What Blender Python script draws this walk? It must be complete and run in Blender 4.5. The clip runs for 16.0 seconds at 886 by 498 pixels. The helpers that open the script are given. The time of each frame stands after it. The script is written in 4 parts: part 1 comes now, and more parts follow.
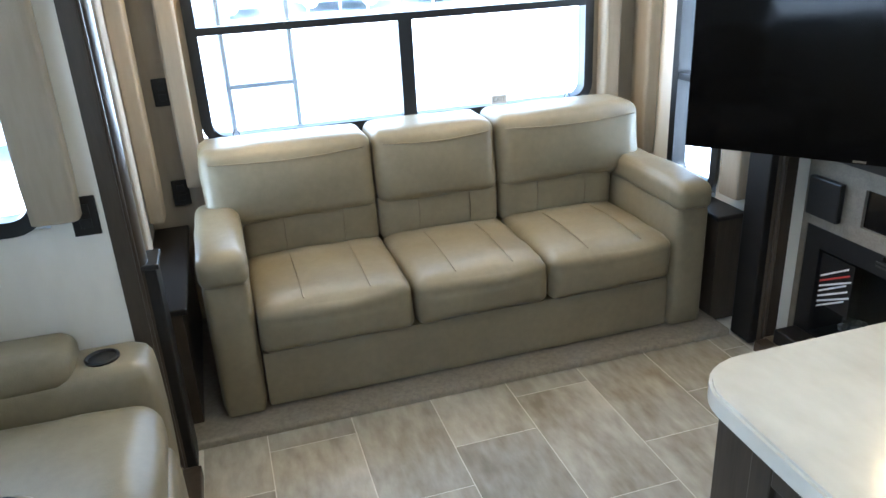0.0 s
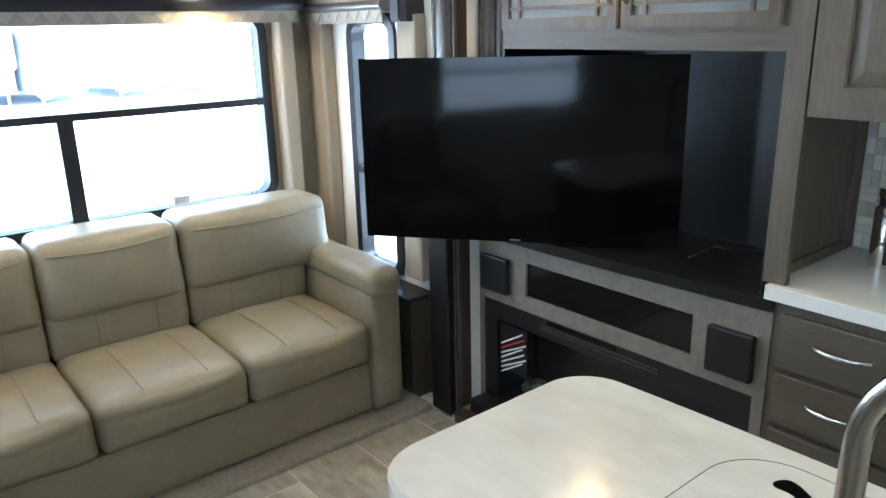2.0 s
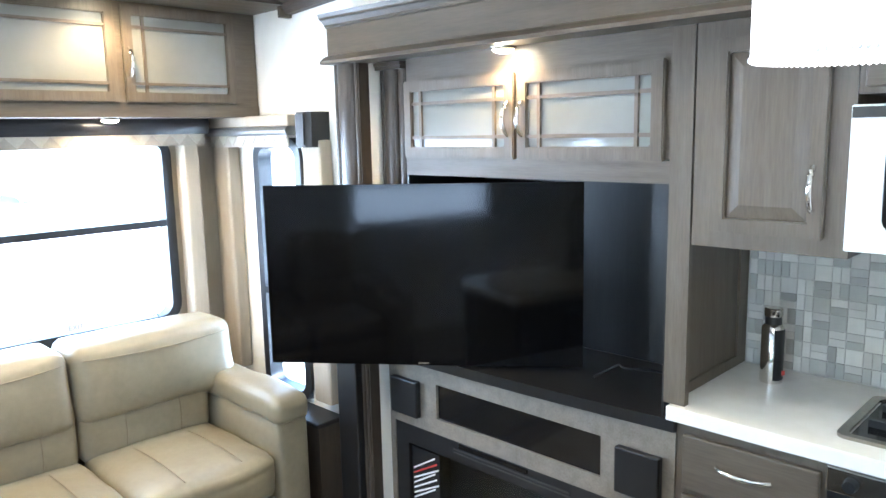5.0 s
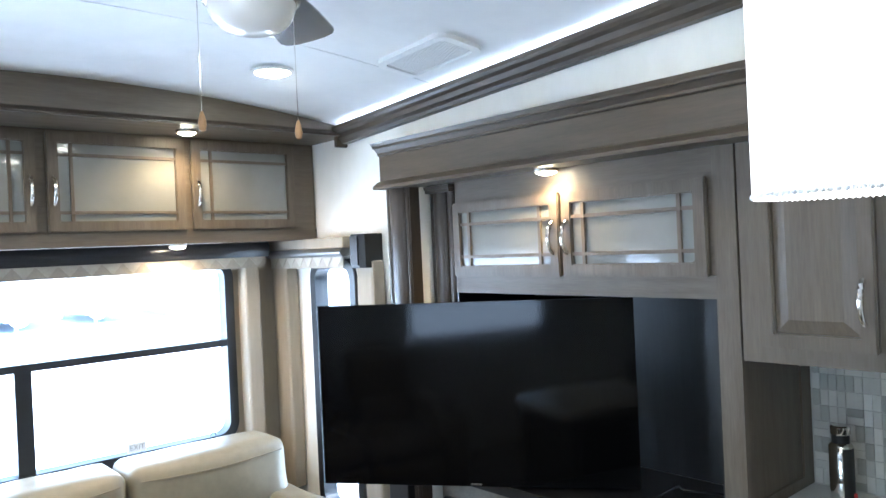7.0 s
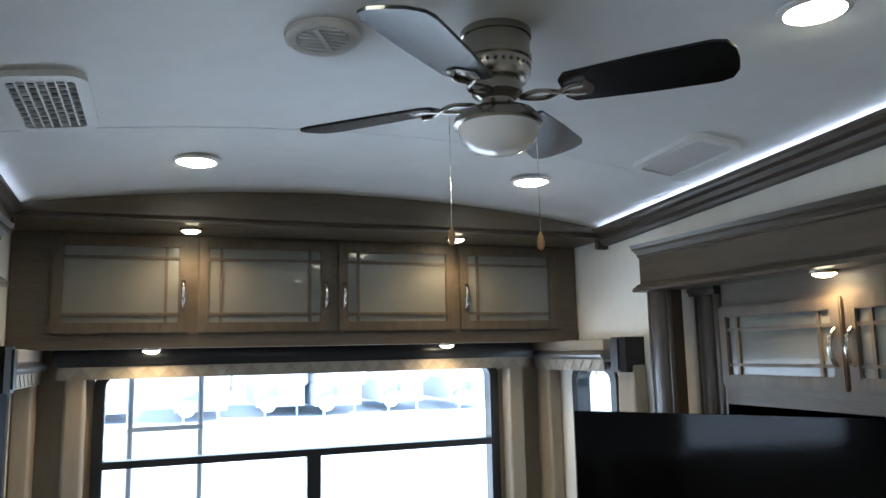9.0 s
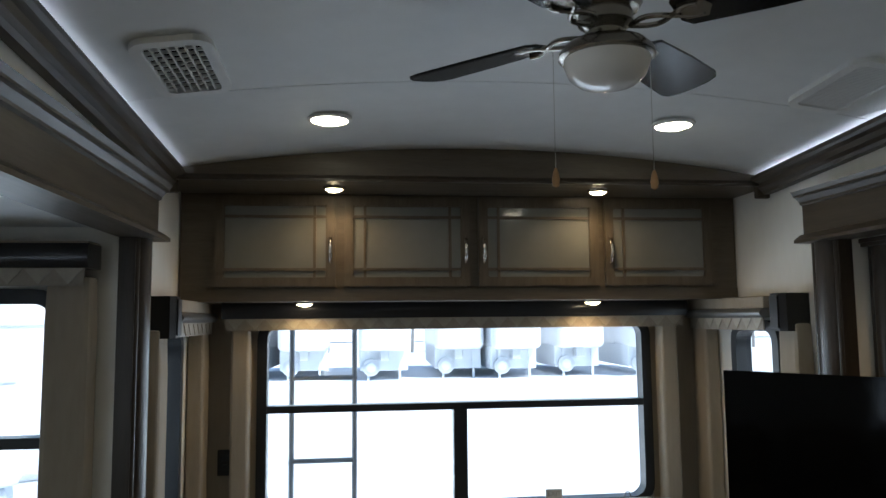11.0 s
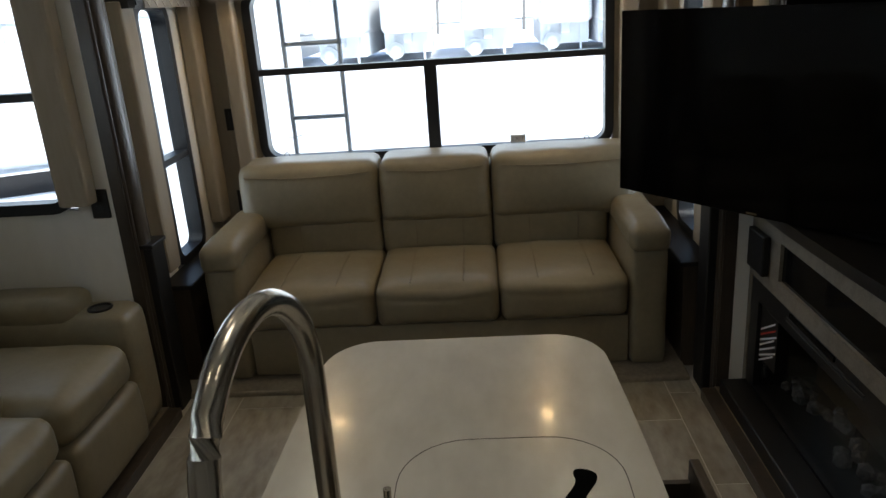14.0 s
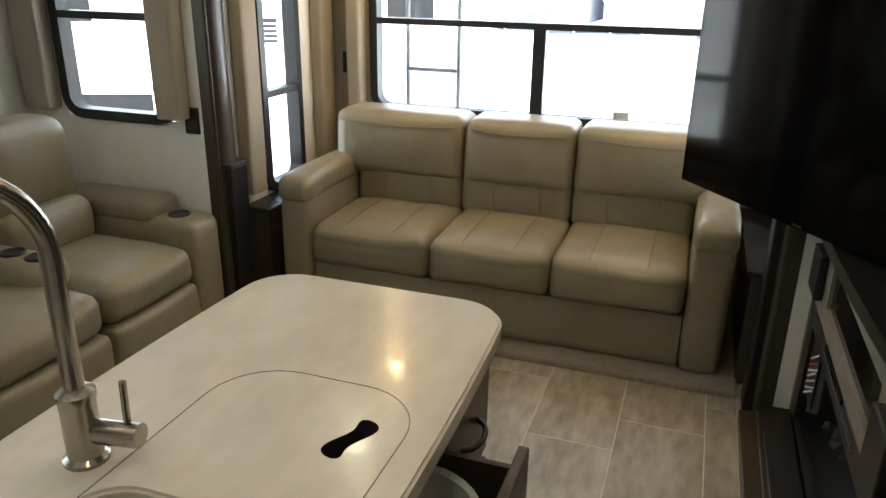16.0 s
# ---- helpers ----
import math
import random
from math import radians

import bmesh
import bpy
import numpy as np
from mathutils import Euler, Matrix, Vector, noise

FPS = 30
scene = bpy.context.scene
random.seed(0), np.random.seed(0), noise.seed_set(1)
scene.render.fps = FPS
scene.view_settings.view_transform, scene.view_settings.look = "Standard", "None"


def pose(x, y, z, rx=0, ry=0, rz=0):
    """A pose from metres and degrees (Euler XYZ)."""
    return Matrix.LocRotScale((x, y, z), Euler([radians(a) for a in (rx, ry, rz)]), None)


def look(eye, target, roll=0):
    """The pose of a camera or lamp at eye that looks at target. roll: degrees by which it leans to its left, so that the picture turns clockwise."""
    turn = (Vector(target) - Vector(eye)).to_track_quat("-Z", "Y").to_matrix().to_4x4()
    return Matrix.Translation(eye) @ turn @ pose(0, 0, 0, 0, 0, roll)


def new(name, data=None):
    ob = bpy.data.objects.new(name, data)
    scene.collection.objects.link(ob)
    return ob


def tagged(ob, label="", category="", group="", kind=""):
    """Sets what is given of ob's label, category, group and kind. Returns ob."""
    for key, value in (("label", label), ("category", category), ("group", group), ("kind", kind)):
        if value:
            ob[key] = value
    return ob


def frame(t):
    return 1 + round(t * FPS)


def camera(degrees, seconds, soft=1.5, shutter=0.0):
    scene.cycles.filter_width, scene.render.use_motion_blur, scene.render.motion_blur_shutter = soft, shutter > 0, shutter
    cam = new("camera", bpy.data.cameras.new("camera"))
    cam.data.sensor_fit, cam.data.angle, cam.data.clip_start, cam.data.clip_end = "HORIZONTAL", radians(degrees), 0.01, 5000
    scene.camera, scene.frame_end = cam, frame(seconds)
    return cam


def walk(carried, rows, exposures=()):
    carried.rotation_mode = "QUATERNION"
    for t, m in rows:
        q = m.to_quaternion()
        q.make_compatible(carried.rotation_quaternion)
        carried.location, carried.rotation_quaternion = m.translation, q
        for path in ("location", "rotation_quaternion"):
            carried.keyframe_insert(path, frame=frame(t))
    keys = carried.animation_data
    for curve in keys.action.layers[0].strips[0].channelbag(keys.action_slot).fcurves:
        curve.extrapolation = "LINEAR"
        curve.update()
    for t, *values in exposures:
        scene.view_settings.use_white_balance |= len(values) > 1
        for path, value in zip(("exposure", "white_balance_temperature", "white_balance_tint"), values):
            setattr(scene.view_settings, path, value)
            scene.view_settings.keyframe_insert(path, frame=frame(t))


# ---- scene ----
cam = camera(61.8, 16.0)
PATH = [
    (0, (-0.849, 0.132, 1.628), (-0.336, 1.907, 0.862), -3.1),
    (0.5, (-0.828, 0.134, 1.642), (-0.184, 1.882, 0.914), -2.8),
    (1, (-0.801, 0.132, 1.673), (0.018, 1.818, 0.976), -2.6),
    (1.5, (-0.769, 0.109, 1.658), (0.265, 1.708, 1.048), -1.9),
    (2, (-0.746, 0.105, 1.656), (0.461, 1.592, 1.081), -1.4),
    (2.5, (-0.733, 0.106, 1.663), (0.581, 1.513, 1.12), -0.9),
    (3, (-0.718, 0.097, 1.681), (0.65, 1.464, 1.174), -0.7),
    (3.5, (-0.715, 0.095, 1.696), (0.674, 1.471, 1.271), -1.4),
    (4, (-0.71, 0.095, 1.71), (0.687, 1.476, 1.333), -1.4),
    (6.3, (-0.698, 0.077, 1.751), (0.712, 1.489, 1.617), -2.1),
    (6.5, (-0.703, 0.063, 1.752), (0.686, 1.499, 1.661), -2.5),
    (7, (-0.706, 0.038, 1.759), (0.619, 1.537, 1.75), -2.6),
    (7.5, (-0.694, 0.011, 1.771), (0.513, 1.604, 1.842), -2.6),
    (8, (-0.679, -0.006, 1.78), (0.37, 1.69, 1.93), -1.7),
    (8.5, (-0.67, -0.021, 1.777), (0.198, 1.766, 2.005), -1.2),
    (9, (-0.651, -0.028, 1.781), (0.04, 1.829, 2.055), -1.2),
    (9.2, (-0.645, -0.029, 1.784), (-0.01, 1.848, 2.061), -1.3),
    (11.3, (-0.454, -0.024, 1.717), (-0.28, 1.964, 1.852), -0.5),
    (11.5, (-0.429, -0.029, 1.702), (-0.295, 1.965, 1.778), -0.5),
    (12, (-0.349, -0.079, 1.689), (-0.319, 1.92, 1.642), -0.3),
    (12.5, (-0.24, -0.221, 1.689), (-0.268, 1.772, 1.528), -0.7),
    (13, (-0.072, -0.381, 1.663), (-0.137, 1.591, 1.34), -1.2),
    (13.5, (0.069, -0.423, 1.626), (0.0, 1.504, 1.097), -3.0),
    (14, (0.239, -0.426, 1.63), (0.125, 1.467, 0.994), -3.9),
    (14.5, (0.399, -0.428, 1.621), (0.196, 1.441, 0.939), -2.5),
    (15, (0.575, -0.409, 1.609), (0.214, 1.436, 0.926), -0.8),
    (15.5, (0.723, -0.391, 1.604), (0.207, 1.415, 0.915), 0.3),
    (16, (0.82, -0.332, 1.584), (0.209, 1.438, 0.881), 0.9),
]
EXPOSURES = [(0, 2.82, 5600, 5), (2, 2.8, 5600, 5), (3, 3.35, 5500, 6), (4, 3.85, 5500, 6), (6.5, 3.35, 5450, 7), (7, 3.05, 5450, 7), (7.5, 2.55, 5450, 7), (8, 2.1, 5600, 7), (9, 1.55, 5850, 6), (11.3, 0.35, 6300, 6), (12.5, -0.25, 6550, 6), (13.5, -0.37, 7100, 7), (14, 0.8, 6850, 8), (14.5, 1.42, 7000, 8), (15.2, 1.85, 7200, 8), (16, 2.05, 7400, 8)]
walk(cam, [(t, look(eye, target, roll)) for t, eye, target, roll in PATH], EXPOSURES)


# ---- light ----
world = bpy.data.worlds.new("sky")
scene.world = world
world.use_nodes = True
wn = world.node_tree.nodes
sky = wn.new("ShaderNodeTexSky")
sky.sky_type = "NISHITA"
sky.sun_disc = False
sky.dust_density, sky.ozone_density = 0.15, 2.5
sky.sun_elevation, sky.sun_rotation = radians(52), radians(139)
world.node_tree.links.new(sky.outputs[0], wn["Background"].inputs[0])
wn["Background"].inputs[1].default_value = 0.15


def lamp(name, kind, m, energy, color=(1, 1, 1), size=0.1, size_y=0.0, spot=0.0):
    data = bpy.data.lights.new(name, kind)
    data.energy, data.color = energy, color
    if kind == "AREA":
        data.shape, data.size = ("RECTANGLE", size) if size_y else ("DISK", size)
        if size_y:
            data.size_y = size_y
    elif kind == "SUN":
        data.angle = radians(size)
    else:
        data.shadow_soft_size = size
    if spot:
        data.spot_size, data.spot_blend = radians(spot), 0.6
    ob = new(name, data)
    ob.matrix_world = m
    return ob


lamp("sun", "SUN", look((6, -7, 12), (0, 0, 0)), 5.0, (1, 0.97, 0.93), 10)
DAY = (0.86, 0.93, 1.0)
# Added area lamps at the window openings, standing in for light from the sky.
lamp("daylight_rear", "AREA", look((0, 3.58, 1.3), (0, 0, 1.0)), 4.6, DAY, 1.75, 0.75)
lamp("daylight_side_left", "AREA", look((-1.30, 3.0, 1.1), (0, 3.0, 1.0)), 0.65, DAY, 0.3, 1.0)
lamp("daylight_side_right", "AREA", look((1.30, 3.0, 1.1), (0, 3.0, 1.0)), 0.65, DAY, 0.3, 1.0)
lamp("daylight_end", "AREA", look((-1.75, 2.46, 1.35), (-1.75, 0, 1.0)), 1.05, DAY, 0.5, 0.8)
lamp("daylight_outer_left", "AREA", look((-2.20, 0.2, 1.35), (0, 0.2, 1.0)), 1.6, DAY, 1.3, 0.7)
WARM = (1.0, 0.66, 0.32)
COOL = (1.0, 0.93, 0.80)


# ---- materials ----
def node(t, kind, **inputs):
    n = t.nodes.new("ShaderNode" + kind)
    for k, v in inputs.items():
        n.inputs[k].default_value = v
    return n


def mat(name, c1, c2=None, rough=0.5, metal=0.0, scale=6.0, stretch=(1, 1, 1), bump=0.0, bump_scale=60.0, kind="noise", rough2=None,
        random_tone=0.0, coat=0.0, emit=None, transmission=0.0, ior=1.45, alpha=1.0):
    m = bpy.data.materials.new(name)
    m.use_nodes = True
    t = m.node_tree
    b = t.nodes["Principled BSDF"]
    L = t.links.new
    b.inputs["Roughness"].default_value, b.inputs["Metallic"].default_value = rough, metal
    b.inputs["Coat Weight"].default_value, b.inputs["IOR"].default_value = coat, ior
    b.inputs["Transmission Weight"].default_value = transmission
    c2 = c2 or tuple(min(1, v * 0.86) for v in c1)
    co = t.nodes.new("ShaderNodeTexCoord")
    mp = node(t, "Mapping", Scale=stretch)
    L(co.outputs["Object"], mp.inputs[0])
    if random_tone:
        info = t.nodes.new("ShaderNodeObjectInfo")
        off = node(t, "Vector" + "Math")
        off.operation = "MULTIPLY_ADD"
        comb = t.nodes.new("ShaderNodeCombineXYZ")
        for i in range(3):
            L(info.outputs["Random"], comb.inputs[i])
        off.inputs[1].default_value = (17, 31, 23)
        L(comb.outputs[0], off.inputs[0])
        L(co.outputs["Object"], off.inputs[2])
        L(off.outputs[0], mp.inputs[0])
    n1 = node(t, "TexNoise", Scale=scale, Detail=6, Roughness=0.62)
    L(mp.outputs[0], n1.inputs["Vector"])
    n2 = node(t, "TexNoise", Scale=scale * 7, Detail=3)
    L(mp.outputs[0], n2.inputs["Vector"])
    mx = node(t, "Math")
    mx.operation = "MULTIPLY_ADD"
    mx.inputs[1].default_value = 0.35
    L(n2.outputs["Fac"], mx.inputs[0])
    sc = node(t, "Math")
    sc.operation = "MULTIPLY"
    sc.inputs[1].default_value = 0.65
    L(n1.outputs["Fac"], sc.inputs[0])
    L(sc.outputs[0], mx.inputs[2])
    fac = mx.outputs[0]
    ramp = t.nodes.new("ShaderNodeValToRGB")
    ramp.color_ramp.elements[0].position, ramp.color_ramp.elements[1].position = 0.34, 0.66
    ramp.color_ramp.elements[0].color, ramp.color_ramp.elements[1].color = (*c1, 1), (*c2, 1)
    if kind == "wave":
        w = node(t, "TexWave", Scale=scale * 0.5, Distortion=7.0, Detail=3)
        w.inputs["Detail Scale"].default_value = 1.4
        L(mp.outputs[0], w.inputs["Vector"])
        mm = node(t, "Math")
        mm.operation = "MULTIPLY_ADD"
        mm.inputs[1].default_value = 0.3
        L(w.outputs["Fac"], mm.inputs[0])
        s2 = node(t, "Math")
        s2.operation = "MULTIPLY"
        s2.inputs[1].default_value = 0.72
        L(fac, s2.inputs[0])
        L(s2.outputs[0], mm.inputs[2])
        fac = mm.outputs[0]
    L(fac, ramp.inputs[0])
    out = ramp.outputs[0]
    if random_tone:
        hsv = t.nodes.new("ShaderNodeHueSaturation")
        rg = node(t, "MapRange")
        rg.inputs["To Min"].default_value, rg.inputs["To Max"].default_value = 1 - random_tone, 1 + random_tone
        L(info.outputs["Random"], rg.inputs[0])
        L(rg.outputs[0], hsv.inputs["Value"])
        L(out, hsv.inputs["Color"])
        out = hsv.outputs[0]
    L(out, b.inputs["Base Color"])
    if rough2 is not None:
        rr = node(t, "MapRange")
        rr.inputs["To Min"].default_value, rr.inputs["To Max"].default_value = rough, rough2
        L(n1.outputs["Fac"], rr.inputs[0])
        L(rr.outputs[0], b.inputs["Roughness"])
    if bump:
        if kind == "leather":
            bt = node(t, "TexVoronoi", Scale=bump_scale)
            h = bt.outputs["Distance"]
        else:
            bt = node(t, "TexNoise", Scale=bump_scale, Detail=4)
            h = bt.outputs["Fac"]
        L(mp.outputs[0], bt.inputs["Vector"])
        bp = node(t, "Bump", Strength=bump, Distance=0.004)
        L(h, bp.inputs["Height"])
        L(bp.outputs[0], b.inputs["Normal"])
    if emit:
        b.inputs["Emission Color"].default_value, b.inputs["Emission Strength"].default_value = (*emit[:3], 1), emit[3]
    return m


M = {
    "wall": mat("wall_vinyl", (0.80, 0.78, 0.73), (0.72, 0.70, 0.65), 0.6, scale=3, bump=0.12, bump_scale=220, stretch=(1, 1, 0.4)),
    "ceiling": mat("ceiling_vinyl", (0.76, 0.77, 0.77), (0.69, 0.70, 0.70), 0.5, scale=2, bump=0.08, bump_scale=90),
    "linen": mat("beige_padded_fabric", (0.36, 0.31, 0.245), (0.30, 0.255, 0.20), 0.85, scale=9, bump=0.25, bump_scale=700, stretch=(1, 1, 0.15)),
    "wood": mat("grey_brown_wood", (0.125, 0.101, 0.074), (0.080, 0.063, 0.045), 0.38, scale=5, stretch=(6, 6, 0.5), bump=0.06, bump_scale=30, rough2=0.5),
    "wood_h": mat("grey_brown_wood_along", (0.120, 0.097, 0.072), (0.077, 0.061, 0.044), 0.38, scale=5, stretch=(0.5, 6, 6), bump=0.06, bump_scale=30, rough2=0.5),
    "wood_y": mat("dark_wood_beam", (0.080, 0.062, 0.045), (0.050, 0.039, 0.028), 0.34, scale=5, stretch=(6, 0.5, 6), bump=0.06, bump_scale=30, rough2=0.5),
    "wood_d": mat("dark_wood_trim", (0.062, 0.048, 0.036), (0.036, 0.028, 0.022), 0.27, scale=5, stretch=(6, 6, 0.5), bump=0.05, bump_scale=30, rough2=0.4),
    "wood_g": mat("pale_grey_wood_panel", (0.24, 0.21, 0.17), (0.15, 0.127, 0.10), 0.45, scale=4, stretch=(5, 0.6, 5), bump=0.06, bump_scale=30, rough2=0.55),
    "black_wood": mat("black_stained_panel", (0.012, 0.012, 0.013), (0.005, 0.005, 0.006), 0.30, scale=5, stretch=(8, 8, 0.5), bump=0.1, bump_scale=30),
    "leather": mat("taupe_leather", (0.252, 0.216, 0.146), (0.204, 0.173, 0.115), 0.32, scale=5, kind="leather", bump=0.10, bump_scale=260, rough2=0.46),
    "leather_seam": mat("leather_piping", (0.24, 0.195, 0.13), (0.19, 0.155, 0.10), 0.45, scale=9),
    "black": mat("black_plastic", (0.010, 0.010, 0.011), (0.007, 0.007, 0.008), 0.42, scale=20, bump=0.05, bump_scale=300),
    "frame": mat("black_window_frame", (0.016, 0.018, 0.022), (0.010, 0.011, 0.014), 0.38, scale=12),
    "screen": mat("tv_glass", (0.002, 0.002, 0.003), (0.002, 0.002, 0.002), 0.08, scale=2, ior=1.26),
    "darkglass": mat("dark_glass", (0.006, 0.006, 0.007), (0.004, 0.004, 0.005), 0.08, scale=2),
    "steel": mat("brushed_nickel", (0.40, 0.37, 0.33), (0.31, 0.285, 0.25), 0.2, metal=1.0, scale=2, rough2=0.3),
    "chrome": mat("polished_nickel", (0.75, 0.73, 0.70), (0.68, 0.66, 0.62), 0.12, metal=1.0, scale=3),
    "marble": mat("veined_solid_surface", (0.72, 0.685, 0.62), (0.56, 0.52, 0.455), 0.15, scale=2.0, stretch=(1.5, 0.7, 1), rough2=0.24, coat=0.15),
    "counter": mat("pale_solid_surface", (0.78, 0.76, 0.72), (0.70, 0.67, 0.62), 0.18, scale=3, rough2=0.26),
    "frost": mat("frosted_door_glass", (0.215, 0.220, 0.208), (0.18, 0.183, 0.172), 0.12, scale=1.5, coat=0.4),
    "tile": mat("wood_look_floor_tile", (0.44, 0.415, 0.365), (0.18, 0.155, 0.115), 0.36, scale=2.3, stretch=(1.7, 0.6, 1), bump=0.12, bump_scale=40, rough2=0.55, random_tone=0.13),
    "grout": mat("floor_grout", (0.66, 0.63, 0.57), (0.56, 0.53, 0.47), 0.8, scale=30),
    "carpet": mat("beige_carpet", (0.34, 0.29, 0.23), (0.22, 0.19, 0.15), 0.95, scale=60, bump=0.9, bump_scale=420),
    "mosaic": mat("glass_mosaic_tile", (0.56, 0.54, 0.50), (0.46, 0.44, 0.40), 0.2, scale=3, random_tone=0.32),
    "mosaic_grout": mat("mosaic_grout", (0.50, 0.48, 0.44), (0.45, 0.43, 0.40), 0.8, scale=40),
    "white": mat("white_plastic", (0.78, 0.78, 0.77), (0.72, 0.72, 0.71), 0.4, scale=8),
    "snow": mat("snow", (0.90, 0.92, 0.95), (0.80, 0.83, 0.88), 0.7, scale=0.6, bump=0.3, bump_scale=4),
    "gelcoat": mat("white_gelcoat", (0.80, 0.81, 0.83), (0.70, 0.72, 0.74), 0.3, scale=2),
    "greybody": mat("grey_gelcoat", (0.56, 0.58, 0.60), (0.48, 0.50, 0.53), 0.35, scale=2),
    # Pale blue-grey: haze and overexposure outdoors are lifted into this colour.
    "pale": mat("light_lifted_pale_grey", (0.76, 0.79, 0.82), (0.66, 0.69, 0.72), 0.6, scale=1.5),
    "rubber": mat("tyre_rubber", (0.03, 0.03, 0.03), (0.02, 0.02, 0.02), 0.8, scale=10),
    "bark": mat("frosted_winter_bark", (0.30, 0.29, 0.28), (0.17, 0.16, 0.15), 0.9, scale=10),
    # Near-black colour that stands in for the shade inside openings.
    "void": mat("painted_recess_shade", (0.004, 0.004, 0.004), (0.003, 0.003, 0.003), 0.9, ior=1.05),
    "puck": mat("warm_lamp_lens", (0.9, 0.85, 0.7), None, 0.3, emit=(1.0, 0.80, 0.50, 12)),
    "puck_c": mat("ceiling_lamp_lens", (0.9, 0.88, 0.8), None, 0.3, emit=(1.0, 0.90, 0.66, 12)),
    "led": mat("led_strip", (0.9, 0.9, 0.95), None, 0.4, emit=(0.78, 0.84, 1.0, 6)),
    "opal": mat("opal_glass", (0.86, 0.84, 0.80), (0.80, 0.78, 0.74), 0.25, scale=3, coat=0.3),
    "shade": mat("white_shade_fabric", (0.85, 0.83, 0.78), (0.80, 0.78, 0.72), 0.8, scale=40, emit=(1.0, 0.95, 0.86, 0.3)),
    "pine": mat("small_turned_wood", (0.42, 0.24, 0.11), (0.34, 0.19, 0.08), 0.5, scale=20),
    "valance": mat("silver_brown_scallop_trim", (0.34, 0.30, 0.24), (0.27, 0.235, 0.19), 0.45, scale=14, stretch=(1, 1, 1), bump=0.3, bump_scale=50),
    "valance_l": mat("pale_silver_trim", (0.42, 0.375, 0.305), (0.34, 0.30, 0.245), 0.4, scale=14),
    "satin": mat("satin_grey_roller", (0.24, 0.235, 0.23), (0.19, 0.185, 0.18), 0.3, metal=0.5, scale=6),
    "roller": mat("dark_satin_cassette", (0.030, 0.030, 0.034), (0.022, 0.022, 0.026), 0.25, scale=6, stretch=(0.3, 0.3, 4)),
    "blade": mat("dark_fan_blade", (0.012, 0.011, 0.011), (0.007, 0.007, 0.007), 0.24, scale=5, stretch=(1, 6, 1)),
    # Dark colour painted where slots and hollows would lie in shade.
    "rim": mat("painted_gap_shade", (0.05, 0.045, 0.04), (0.03, 0.03, 0.03), 0.6),
    "sticker": mat("printed_label", (0.75, 0.76, 0.78), (0.70, 0.70, 0.72), 0.5),
    "sticker_red": mat("printed_label_red", (0.55, 0.06, 0.05), None, 0.5),
    "sticker_grey": mat("printed_lines", (0.30, 0.30, 0.31), None, 0.5),
    "ember": mat("fireplace_bed", (0.16, 0.155, 0.15), (0.03, 0.03, 0.03), 0.8, scale=14, bump=0.8, bump_scale=40),
    "zinc": mat("ladder_aluminium", (0.48, 0.51, 0.55), (0.38, 0.41, 0.45), 0.45, metal=0.2, scale=5),
}


def glass_mat():
    m = bpy.data.materials.new("window_pane_glass")
    m.use_nodes = True
    t = m.node_tree
    t.nodes.clear()
    o = t.nodes.new("ShaderNodeOutputMaterial")
    tr = node(t, "BsdfTransparent", Color=(0.93, 0.96, 0.98, 1))
    gl = node(t, "BsdfGlossy", Roughness=0.02)
    lw = t.nodes.new("ShaderNodeLayerWeight")
    pw = node(t, "Math")
    pw.operation, pw.inputs[1].default_value = "POWER", 4.0
    t.links.new(lw.outputs["Facing"], pw.inputs[0])
    fr = node(t, "Math")
    fr.operation, fr.inputs[1].default_value, fr.inputs[2].default_value = "MULTIPLY_ADD", 0.35, 0.02
    t.links.new(pw.outputs[0], fr.inputs[0])
    mx = t.nodes.new("ShaderNodeMixShader")
    t.links.new(fr.outputs[0], mx.inputs[0])
    t.links.new(tr.outputs[0], mx.inputs[1])
    t.links.new(gl.outputs[0], mx.inputs[2])
    t.links.new(mx.outputs[0], o.inputs[0])
    return m


M["glass"] = glass_mat()


# ---- building helpers ----
def link(name, bm, material, parent=None, label="", smooth=False):
    me = bpy.data.meshes.new(name)
    bm.normal_update()
    bm.to_mesh(me)
    bm.free()
    me.materials.append(M[material])
    if smooth:
        for p in me.polygons:
            p.use_smooth = True
        me.set_sharp_from_angle(angle=radians(40))
    ob = new(name, me)
    ob.parent = parent
    if label:
        ob["label"] = label
    return ob


def part(name, bm, material, parent, label="", smooth=False):
    return link(name, bm, material, parent, label, smooth)


def root(name, m, label, category, group="", kind=""):
    ob = new(name)
    ob.matrix_world = m
    ob.empty_display_size = 0.05
    return tagged(ob, label, category, group, kind)


def box(bm, x0, x1, y0, y1, z0, z1, bevel=0.0, seg=2):
    r = bmesh.ops.create_cube(bm, size=1.0)
    vs = r["verts"]
    for v in vs:
        v.co = Vector(((x0 + x1) / 2 + v.co.x * (x1 - x0), (y0 + y1) / 2 + v.co.y * (y1 - y0), (z0 + z1) / 2 + v.co.z * (z1 - z0)))
    if bevel:
        es = list({e for v in vs for e in v.link_edges})
        bmesh.ops.bevel(bm, geom=es, offset=bevel, segments=seg, profile=0.5, affect="EDGES")
    return bm


def B(*a, **k):
    return box(bmesh.new(), *a, **k)


def boxes(rows, bevel=0.0):
    bm = bmesh.new()
    for r in rows:
        box(bm, *r, bevel=bevel)
    return bm


